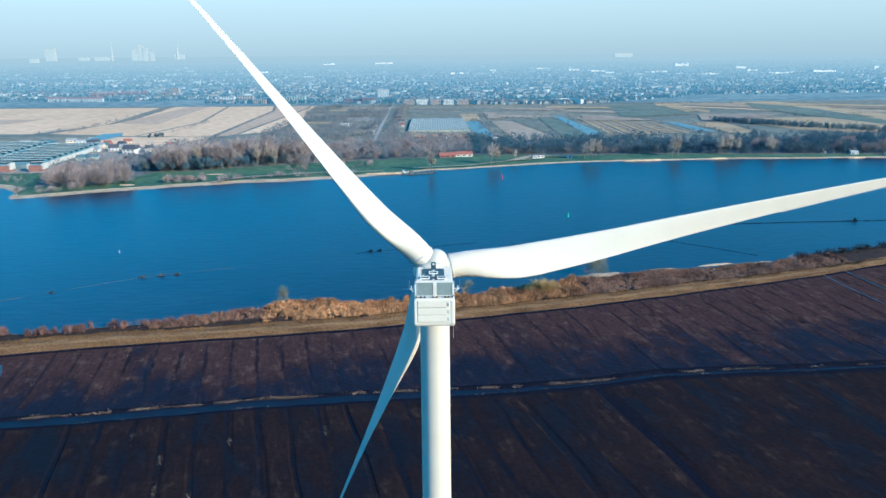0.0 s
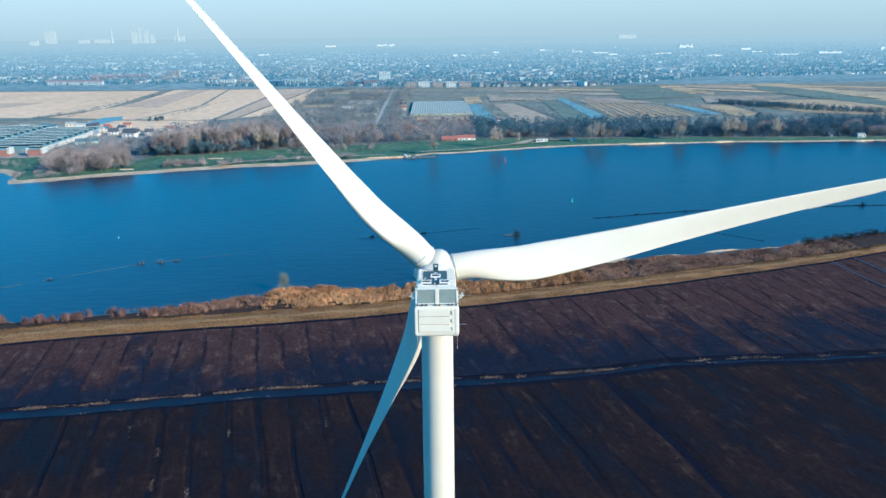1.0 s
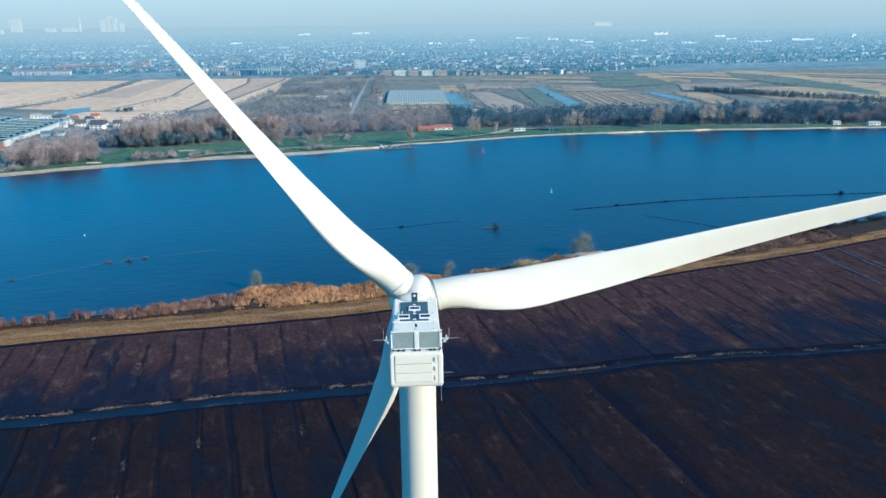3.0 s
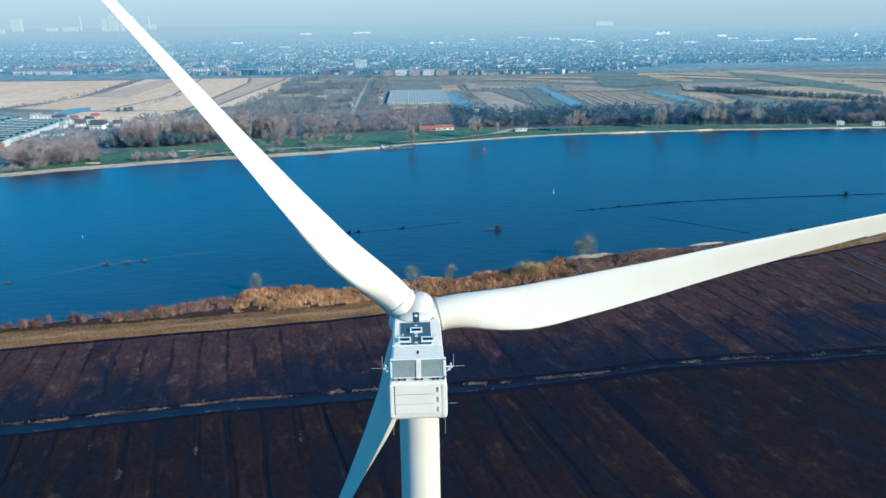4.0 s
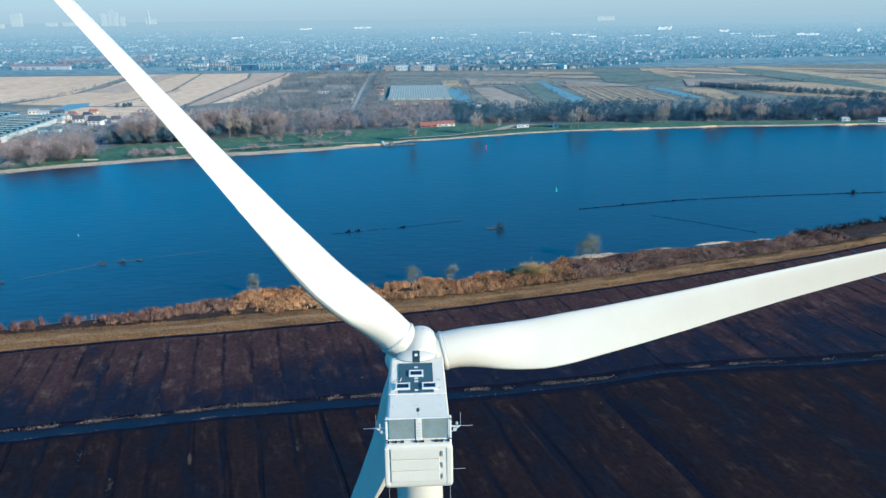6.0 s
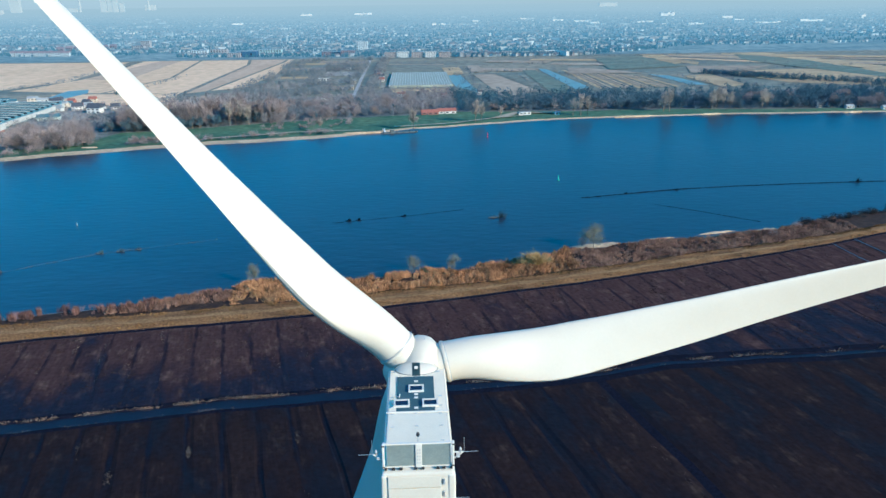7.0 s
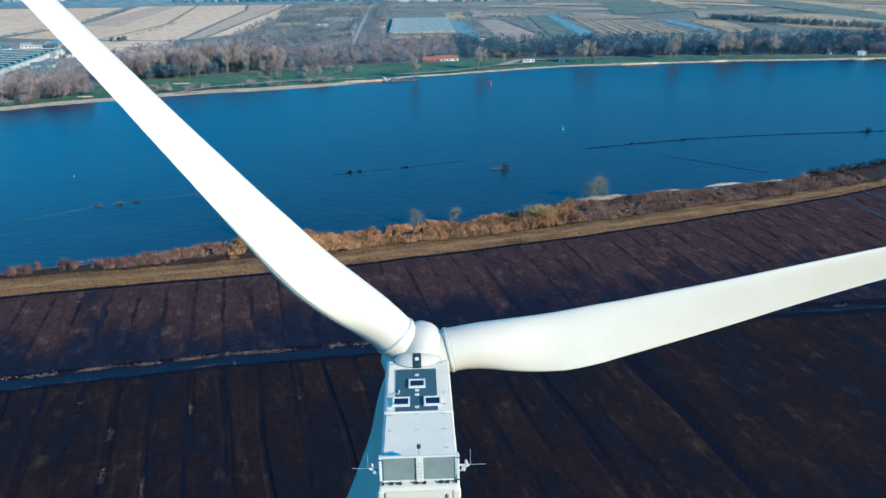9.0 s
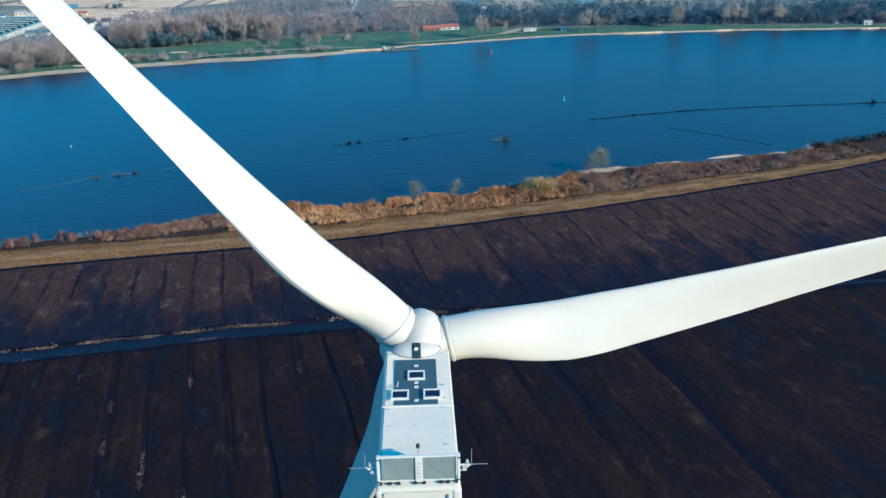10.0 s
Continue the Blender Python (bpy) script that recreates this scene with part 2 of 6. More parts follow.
STUBBLE = material("pale_stubble", lin(0.60, 0.395, 0.25), lin(0.74, 0.50, 0.33), 0.006, rough=0.95, fine=0.05, fine_amount=0.15, streak=(1.0, 0.2, 1), specular=0.2)
FALLOW = material("brown_fallow", lin(0.265, 0.21, 0.165), lin(0.385, 0.305, 0.235), 0.008, rough=0.95, fine=0.06, fine_amount=0.2, streak=(1.0, 0.3, 1), specular=0.2)
PALEFALLOW = material("pale_brown_fallow", lin(0.44, 0.305, 0.215), lin(0.56, 0.395, 0.285), 0.008, rough=0.95, fine=0.06, fine_amount=0.15, streak=(1.0, 0.3, 1), specular=0.2)
# the darker tone leans teal: distance haze put into the grass colour
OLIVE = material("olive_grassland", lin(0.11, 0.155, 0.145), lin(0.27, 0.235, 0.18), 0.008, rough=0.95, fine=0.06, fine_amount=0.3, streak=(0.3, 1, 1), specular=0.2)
TAN = material("tan_farmland", lin(0.305, 0.225, 0.145), lin(0.53, 0.385, 0.235), 0.02, rough=0.95, fine=0.08, fine_amount=0.2, streak=(0.12, 1.2, 1), specular=0.2)
GREENFIELD = material("dull_green_field", lin(0.095, 0.15, 0.13), lin(0.18, 0.20, 0.16), 0.01, rough=0.95, fine=0.06, fine_amount=0.25, streak=(0.4, 1, 1), specular=0.2)
TOWNGROUND = material("town_ground", lin(0.06, 0.085, 0.10), lin(0.13, 0.15, 0.16), 0.01, rough=0.95, fine=0.06, fine_amount=0.4, specular=0.2)
ASPHALT = material("pale_asphalt", lin(0.26, 0.27, 0.27), lin(0.36, 0.36, 0.35), 0.05, rough=0.9, fine_amount=0.2)
GRAVEL = material("gravel_path", lin(0.30, 0.25, 0.18), lin(0.40, 0.34, 0.25), 0.1, rough=0.95, fine_amount=0.2)



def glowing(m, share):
    """Far backdrop: mixes emission in the haze colour into a material, more of it towards the horizon."""
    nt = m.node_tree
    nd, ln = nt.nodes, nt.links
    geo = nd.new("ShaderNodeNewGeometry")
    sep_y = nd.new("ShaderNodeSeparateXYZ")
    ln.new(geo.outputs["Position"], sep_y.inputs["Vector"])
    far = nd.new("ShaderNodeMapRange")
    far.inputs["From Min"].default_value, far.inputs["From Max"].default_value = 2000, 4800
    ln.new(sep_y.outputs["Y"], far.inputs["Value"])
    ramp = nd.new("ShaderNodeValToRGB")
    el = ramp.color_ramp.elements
    while len(el) < len(HAZE_GLOW):
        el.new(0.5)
    for e, (pos, c, _) in zip(el, HAZE_GLOW):
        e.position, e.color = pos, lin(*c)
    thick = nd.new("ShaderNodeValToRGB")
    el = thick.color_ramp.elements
    while len(el) < len(HAZE_GLOW):
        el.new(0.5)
    for e, (pos, _, a) in zip(el, HAZE_GLOW):
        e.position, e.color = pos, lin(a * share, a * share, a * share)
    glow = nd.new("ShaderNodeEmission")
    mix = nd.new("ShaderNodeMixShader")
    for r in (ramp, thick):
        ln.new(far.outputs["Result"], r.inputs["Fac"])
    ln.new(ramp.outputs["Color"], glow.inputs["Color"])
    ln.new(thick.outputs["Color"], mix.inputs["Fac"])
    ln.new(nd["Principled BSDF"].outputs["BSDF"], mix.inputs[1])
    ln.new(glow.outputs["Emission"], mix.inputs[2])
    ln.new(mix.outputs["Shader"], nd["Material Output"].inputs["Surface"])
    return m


# along the plain: glow colour that imitates hazy air, and how much of it
HAZE_GLOW = ((0.0, (0.055, 0.20, 0.305), 0.25), (0.05, (0.065, 0.235, 0.35), 0.40), (0.35, (0.110, 0.282, 0.39), 0.54), (0.65, (0.175, 0.322, 0.40), 0.75), (0.86, (0.225, 0.338, 0.385), 0.93), (1.0, (0.240, 0.340, 0.372), 0.99))
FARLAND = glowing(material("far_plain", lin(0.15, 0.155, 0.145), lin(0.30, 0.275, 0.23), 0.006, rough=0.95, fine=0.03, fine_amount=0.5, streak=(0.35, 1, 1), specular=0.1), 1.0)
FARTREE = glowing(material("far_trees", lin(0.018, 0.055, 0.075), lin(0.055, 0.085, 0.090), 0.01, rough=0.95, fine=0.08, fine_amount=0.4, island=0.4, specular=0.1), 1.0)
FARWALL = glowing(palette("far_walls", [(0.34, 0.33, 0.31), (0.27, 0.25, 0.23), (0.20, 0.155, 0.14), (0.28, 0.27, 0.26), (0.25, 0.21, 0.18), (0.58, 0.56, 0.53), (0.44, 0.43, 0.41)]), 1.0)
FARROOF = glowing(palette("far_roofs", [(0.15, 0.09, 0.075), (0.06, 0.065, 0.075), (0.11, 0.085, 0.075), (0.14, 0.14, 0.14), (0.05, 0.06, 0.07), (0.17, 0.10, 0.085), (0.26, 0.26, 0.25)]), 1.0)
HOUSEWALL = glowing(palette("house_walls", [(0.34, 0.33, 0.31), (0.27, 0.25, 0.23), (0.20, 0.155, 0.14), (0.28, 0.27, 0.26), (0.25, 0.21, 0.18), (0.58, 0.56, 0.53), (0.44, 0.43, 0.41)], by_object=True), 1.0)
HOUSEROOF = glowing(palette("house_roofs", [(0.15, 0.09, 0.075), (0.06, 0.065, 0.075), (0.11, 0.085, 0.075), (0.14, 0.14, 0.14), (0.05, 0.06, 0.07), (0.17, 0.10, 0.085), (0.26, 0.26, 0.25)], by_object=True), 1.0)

# water: dark body under a rippled gloss
WATER = material("river_water", lin(0.0110, 0.0150, 0.0275), lin(0.0150, 0.0215, 0.0365), 0.006, rough=0.305, fine=0.04, fine_amount=0.2, bump=0.26, bump_scale=0.14, bump_dist=1.0, streak=(0.6, 1.3, 1), specular=0.55)
WATER.node_tree.nodes["Principled BSDF"].inputs["IOR"].default_value = 1.33
DITCHWATER = material("dark_ditch_water", lin(0.006, 0.010, 0.021), lin(0.009, 0.015, 0.030), 0.1, rough=0.45, specular=0.085, fine_amount=0.2)
POND = material("pond_water", lin(0.13, 0.24, 0.25), lin(0.17, 0.29, 0.30), 0.02, rough=0.5, specular=0.2, fine_amount=0.08)


# ---------------------------------------------------------------- mesh helpers
def mesh_of(name, verts, faces, mats, index=None, smooth=False):
    me = bpy.data.meshes.new(name)
    me.from_pydata(verts, [], faces)
    for m in mats:
        me.materials.append(m)
    if index is not None:
        me.polygons.foreach_set("material_index", index)
    if smooth:
        me.polygons.foreach_set("use_smooth", [True] * len(me.polygons))
    me.update()
    return me


def part(name, bm, mat, parent, label="", smooth=False):
    me = bpy.data.meshes.new(name)
    bm.to_mesh(me)
    bm.free()
    me.materials.append(mat)
    if smooth:
        me.polygons.foreach_set("use_smooth", [True] * len(me.polygons))
    ob = new(name, me)
    if parent:
        ob.parent = parent
    return tagged(ob, label)


def bm_box(sx, sy, sz, at=(0, 0, 0), bevel=0.0, turn=None, bm=None, segments=2):
    bm = bm or bmesh.new()
    m = Matrix.Translation(at) @ (turn or Matrix()) @ Matrix.Diagonal((sx, sy, sz, 1))
    got = bmesh.ops.create_cube(bm, size=1.0, matrix=m)
    if bevel:
        edges = list({e for v in got["verts"] for e in v.link_edges})
        bmesh.ops.bevel(bm, geom=edges, offset=bevel, segments=segments, affect="EDGES", profile=0.6)
    return bm


def bm_rod(a, b, r0, r1=None, sides=8, bm=None):
    bm = bm or bmesh.new()
    a, b = Vector(a), Vector(b)
    q = (b - a).to_track_quat("Z", "Y").to_matrix().to_4x4()
    m = Matrix.Translation((a + b) / 2) @ q
    bmesh.ops.create_cone(bm, cap_ends=True, segments=sides, radius1=r0, radius2=r0 if r1 is None else r1, depth=(b - a).length, matrix=m)
    return bm


def bm_prism(outline, x0, x1, bevel=0.0):
    """A y-z outline drawn out along x."""
    bm = bmesh.new()
    left = [bm.verts.new((x0, y, z)) for y, z in outline]
    right = [bm.verts.new((x1, y, z)) for y, z in outline]
    n = len(outline)
    bm.faces.new(left)
    bm.faces.new(right[::-1])
    for i in range(n):
        bm.faces.new((left[i], right[i], right[(i + 1) % n], left[(i + 1) % n]))
    bmesh.ops.recalc_face_normals(bm, faces=bm.faces)
    if bevel:
        bmesh.ops.bevel(bm, geom=list(bm.edges), offset=bevel, segments=3, affect="EDGES", profile=0.5)
    return bm


def bm_lathe(profile, origin, axis, sides=48):
    """A (along, radius) profile turned round an axis."""
    bm = bmesh.new()
    q = Vector(axis).to_track_quat("Z", "Y").to_matrix().to_4x4()
    m = Matrix.Translation(origin) @ q
    rings = []
    for s, r in profile:
        if r < 1e-4:
            rings.append([bm.verts.new(m @ Vector((0, 0, s)))])
        else:
            rings.append([bm.verts.new(m @ Vector((r * math.cos(2 * math.pi * k / sides), r * math.sin(2 * math.pi * k / sides), s))) for k in range(sides)])
    for a, b in zip(rings, rings[1:]):
        for k in range(sides):
            j = (k + 1) % sides
            if len(a) == 1:
                bm.faces.new((a[0], b[j], b[k]))
            elif len(b) == 1:
                bm.faces.new((a[k], a[j], b[0]))
            else:
                bm.faces.new((a[k], a[j], b[j], b[k]))
    bmesh.ops.recalc_face_normals(bm, faces=bm.faces)
    return bm


def along(xs, pts):
    """A bank line through (x, y) points, carried on straight past its ends."""
    px, py = np.array(pts, float).T
    y = np.interp(xs, px, py)
    lo, hi = (py[1] - py[0]) / (px[1] - px[0]), (py[-1] - py[-2]) / (px[-1] - px[-2])
    y = np.where(xs < px[0], py[0] + lo * (xs - px[0]), y)
    return np.where(xs > px[-1], py[-1] + hi * (xs - px[-1]), y)


# ---------------------------------------------------------------- the lie of the land
DITCH = [(-165, 207), (-120, 214), (-69, 221), (-17, 227), (17, 228), (64, 233), (104, 240), (218, 247), (400, 258)]
FIELD_EDGE = [(-224, 274), (-172, 284), (-141, 288), (-89, 296), (-53, 302), (-27, 307), (17, 317), (79, 333), (150, 353), (262, 390), (328, 416), (420, 455)]
REED_FRONT = [(-240, 291), (-207, 297), (-156, 305), (-119, 310), (-76, 317), (-40, 323), (-8, 330), (22, 335), (74, 348), (136, 366), (205, 387), (271, 406), (330, 430), (420, 468)]
NEAR_WATER = [(-237, 304), (-206, 309), (-174, 316), (-153, 320), (-125, 328), (-108, 341), (-88, 349), (-62, 349), (-46, 343), (-26, 350), (0, 360), (28, 362), (63, 374), (93, 391), (118, 394),
              (133, 405), (174, 409), (211, 417), (243, 425), (268, 437), (326, 457), (420, 492)]
FAR_WATER = [(-1200, 805), (-560, 778), (-502, 766), (-474, 742), (-462, 695), (-427, 706), (-383, 729), (-335, 748), (-278, 768), (-221, 782), (-182, 790), (-82, 817), (-47, 838), (-4, 863), (64, 879), (185, 918), (305, 927), (412, 935), (642, 931), (1200, 915)]
WOOD_FOOT = [(-1200, 900), (-560, 880), (-500, 868), (-465, 768), (-424, 772), (-374, 794), (-366, 862), (-306, 872), (-288, 882), (-211, 915), (-86, 950), (59, 990), (140, 985), (388, 978), (678, 955), (1200, 940)]


def rise(y):
    """The far plain rises gently towards the horizon."""
    y = np.asarray(y, float)
    d = np.clip((y - 2900) / 1900, 0, 1)
    q = (1 - d) * 150 / 2950 + d * 0.0045
    return np.where(y > 2900, np.maximum(150 - (y + 50) * q, 0), 0.0)


def wiggle(x, y, s, seed=0.0):
    return (np.sin(x / s + seed) + np.sin(x / s * 2.3 + y / s * 0.7 + seed * 2.1) * 0.6 + np.sin(x / s * 5.1 - y / s + seed * 3.7) * 0.35) / 1.95


profile = (-2.7, -1.1, 1.1, 2.7, 5.0, 7.5)
cols = []
for k in range(-24, 27):
    wide = 1.8 if k == 6 else 0.5 + 0.55 * (math.sin(k * 2.7) * 0.5 + 0.5)
    cols += [k * PITCH - 4.0 + o * (wide if abs(o) < 3 else 1) for o in profile]
cols = np.array(cols)
left = -np.array([320, 345, 370, 400, 430, 445, 455, 460, 466, 475, 490, 500, 520, 560, 620, 700, 800, 950, 1150, 1400, 1800, 2300, 2900, 3600])[::-1]
right = np.array([345, 365, 390, 415, 450, 490, 540, 600, 680, 780, 900, 1050, 1250, 1500, 1900, 2400, 3000, 3700])
U = np.concatenate([left, cols, right])
furrow_col = np.concatenate([np.zeros(len(left)), np.tile([0, 1, 1, 0, 0, 0], 51), np.zeros(len(right))])
period = np.concatenate([np.zeros(len(left)), np.repeat(np.arange(51), 6), np.zeros(len(right))])
rng = np.random.default_rng(4)
furrow_depth = 0.10 + 0.38 * rng.random(60) ** 1.5
furrow_depth[:22] = 0.22 + 0.2 * rng.random(22)
furrow_depth[22:30] *= 0.7
furrow_depth[31:] *= 0.12
furrow_depth[24 + 6] = 0.5
upper_depth = np.concatenate([0.10 + 0.16 * rng.random(22), 0.05 + 0.06 * rng.random(8), 0.12 + 0.14 * rng.random(30)])   # beyond the ditch



def flat(v):
    return lambda x: np.full_like(x, float(v))


ditch = lambda x: along(x, DITCH) + wiggle(x, x * 0, 17) * 1.0 - 3.2 * np.clip((110 - x) / 70, 0, 1)
pool = lambda x: 0.7 + 2.0 * np.clip((75 - x) / 100, 0, 1) + 0.3 * wiggle(x, x * 0, 7, 6)
edge = lambda x: along(x, FIELD_EDGE) + wiggle(x, x * 0, 23, 1) * 0.8
reed = lambda x: along(x, REED_FRONT) + wiggle(x, x * 0, 14, 2) * 1.2
nearw = lambda x: along(x, NEAR_WATER) + wiggle(x, x * 0, 9, 3) * 2.2
farw = lambda x: along(x, FAR_WATER) + wiggle(x, x * 0, 27, 4) * 3
wood = lambda x: along(x, WOOD_FOOT) + wiggle(x, x * 0, 40, 5) * 5
MATS = [PEAT, FURROW, PEAT_UP, BANKGRASS, TRACK, REEDBED, BED, SAND, MEADOW, WOODFLOOR, OLIVE, TOWNGROUND]
lines = [(flat(-1500), 4, 0), (flat(-300), 6, 0), (flat(40), 40, 0), (lambda x: ditch(x) - 6.5, 2, 1), (lambda x: ditch(x) - 1.5 - pool(x), 1, 1), (lambda x: ditch(x) - pool(x), 1, 1),
         (lambda x: ditch(x) + pool(x), 1, 1), (lambda x: ditch(x) + 1.4 + pool(x), 2, 1), (lambda x: ditch(x) + 6.0, 22, 2), (lambda x: edge(x) - 2.4, 1, 1), (lambda x: edge(x) - 1.0, 1, 1),
         (edge, 3, 3), (lambda x: edge(x) * 0.62 + reed(x) * 0.38 + wiggle(x, x * 0, 8, 9) * 1.3, 1, 4), (lambda x: edge(x) * 0.42 + reed(x) * 0.58 + wiggle(x, x * 0, 6, 11) * 1.3, 2, 3), (reed, 5, 5), (lambda x: np.maximum(nearw(x) - 1.5, reed(x) + 4), 1, 7),
         (lambda x: np.maximum(nearw(x), reed(x) + 5), 1, 6), (lambda x: np.maximum(nearw(x), reed(x) + 5) + 10, 8, 6), (lambda x: farw(x) - 12, 1, 6), (farw, 1, 7), (lambda x: farw(x) + 7 + 11 * np.clip((-20 - x) / 100, 0, 1), 5, 8),
         (lambda x: np.maximum(wood(x), farw(x) + 20), 10, 9), (flat(1190), 14, 10), (flat(2040), 2, 10), (flat(2100), 0, 10)]


def level(row, x, y):
    """Height of the ground on line number row."""
    table = {0: 0.5, 1: 0.5, 2: 0.5, 3: 0.55, 4: 0.5, 5: -0.35, 6: -0.35, 7: 0.5, 8: 0.6, 9: 0.55, 10: -0.05, 11: 1.0, 12: 1.5, 13: 1.5, 14: 1.2, 15: 0.35, 16: -0.05, 17: -2.5, 18: -2.5, 19: -0.05,
             20: 1.0, 21: 1.6, 22: 1.6, 23: 1.6, 24: 1.6, 25: 1.6}
    return table[row]


V, F, FM = [], [], []
rows = 0
for i, (line, n, mat) in enumerate(lines):
    for j in range(max(n, 1)):
        f = j / max(n, 1)
        ya = line(U)
        yb = lines[i + 1][0](U) if i + 1 < len(lines) else ya
        y = ya * (1 - f) + yb * f
        shear = np.where(y < 228, -0.26 * (np.maximum(y, -40) - 228), -(0.27 - 0.1 * np.clip((U + 50) / 200, 0, 1)) * (np.clip(y, 228, 290) - 228))
        x = U + shear * np.clip(1.6 - np.abs(U) / 500, 0, 1)
        if 1 < i < 9:                          # the furrows waver
            x = x + np.where(period > 0, 0.75 * np.sin(y / 26 + period * 1.9) + 0.35 * np.sin(y / 9.5 + period * 4.3), 0)
        ya = line(x)
        yb = lines[i + 1][0](x) if i + 1 < len(lines) else ya
        y = ya * (1 - f) + yb * f
        z = np.full_like(x, level(i, x, y) * (1 - f) + level(min(i + 1, 25), x, y) * f)
        if 2 <= i <= 3:
            cut = furrow_col * furrow_depth[period.astype(int)] * np.clip(0.75 + 0.5 * np.sin(y / 23 + period * 2.1), 0.15, 1.1)
            z = np.maximum(z - cut * (1.0 if i == 2 else 0.6), 0.06)
        if 7 <= i <= 8:
            z = np.maximum(z - furrow_col * upper_depth[period.astype(int)] * np.clip(0.55 + 0.6 * np.sin(y / 17 + period * 1.3), 0, 1), 0.06)
        if i in (2, 3, 8, 11, 13, 14):
            z = z + wiggle(x, y, 3.1, 7) * 0.05 + wiggle(y, x, 5.3, 8) * 0.05
        if i >= 23:
            z = z + rise(y)
        V += list(zip(x.tolist(), y.tolist(), z.tolist()))
        if not (i == len(lines) - 1):
            base = rows * len(U)
            for k in range(len(U) - 1):
                F.append((base + k, base + k + 1, base + len(U) + k + 1, base + len(U) + k))
                fm = mat
                if i == 2 and period[k] == 30 and furrow_col[k] and furrow_col[k + 1]:
                    fm = 1
                FM.append(fm)
        rows += 1
ground = new("ground", mesh_of("ground", V, F, MATS, FM))
tagged(ground, "flat river plain of dark peat fields, grassy banks, meadows and far land", "ground", kind="structure")

# the far plain beyond the fields, with haze painted into its material as glow
fx = np.concatenate([np.linspace(-3700, -800, 30), np.linspace(-700, 900, 33), np.linspace(1000, 3700, 28)])
fy = np.concatenate([np.linspace(2040, 2900, 30), np.linspace(2940, 4840, 60)])
FX, FY = np.meshgrid(fx, fy)
FZ = 1.55 + rise(FY) + np.where(FY < 2060, -0.3, 0.15)
nf = len(fx)
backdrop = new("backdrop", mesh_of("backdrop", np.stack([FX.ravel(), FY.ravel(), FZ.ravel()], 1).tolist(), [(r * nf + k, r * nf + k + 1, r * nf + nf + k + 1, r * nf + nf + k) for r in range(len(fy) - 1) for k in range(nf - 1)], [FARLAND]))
tagged(backdrop, "hazy blue plain of suburbs and fields reaching to the horizon", "distance", kind="structure")

river = new("water", mesh_of("water", [(-3600, 268, 0), (3600, 268, 0), (3600, 965, 0), (-3600, 965, 0)], [(0, 1, 2, 3)], [WATER]))
tagged(river, "wide calm blue river with faint ripples", "river", kind="structure")

ditch_pool = new("water", mesh_of("water", [(-600, 150, -0.02), (600, 150, -0.02), (600, 267.5, -0.02), (-600, 267.5, -0.02)], [(0, 1, 2, 3)], [DITCHWATER]))
tagged(ditch_pool, "dark still water in the field ditch", "ditch", kind="structure")


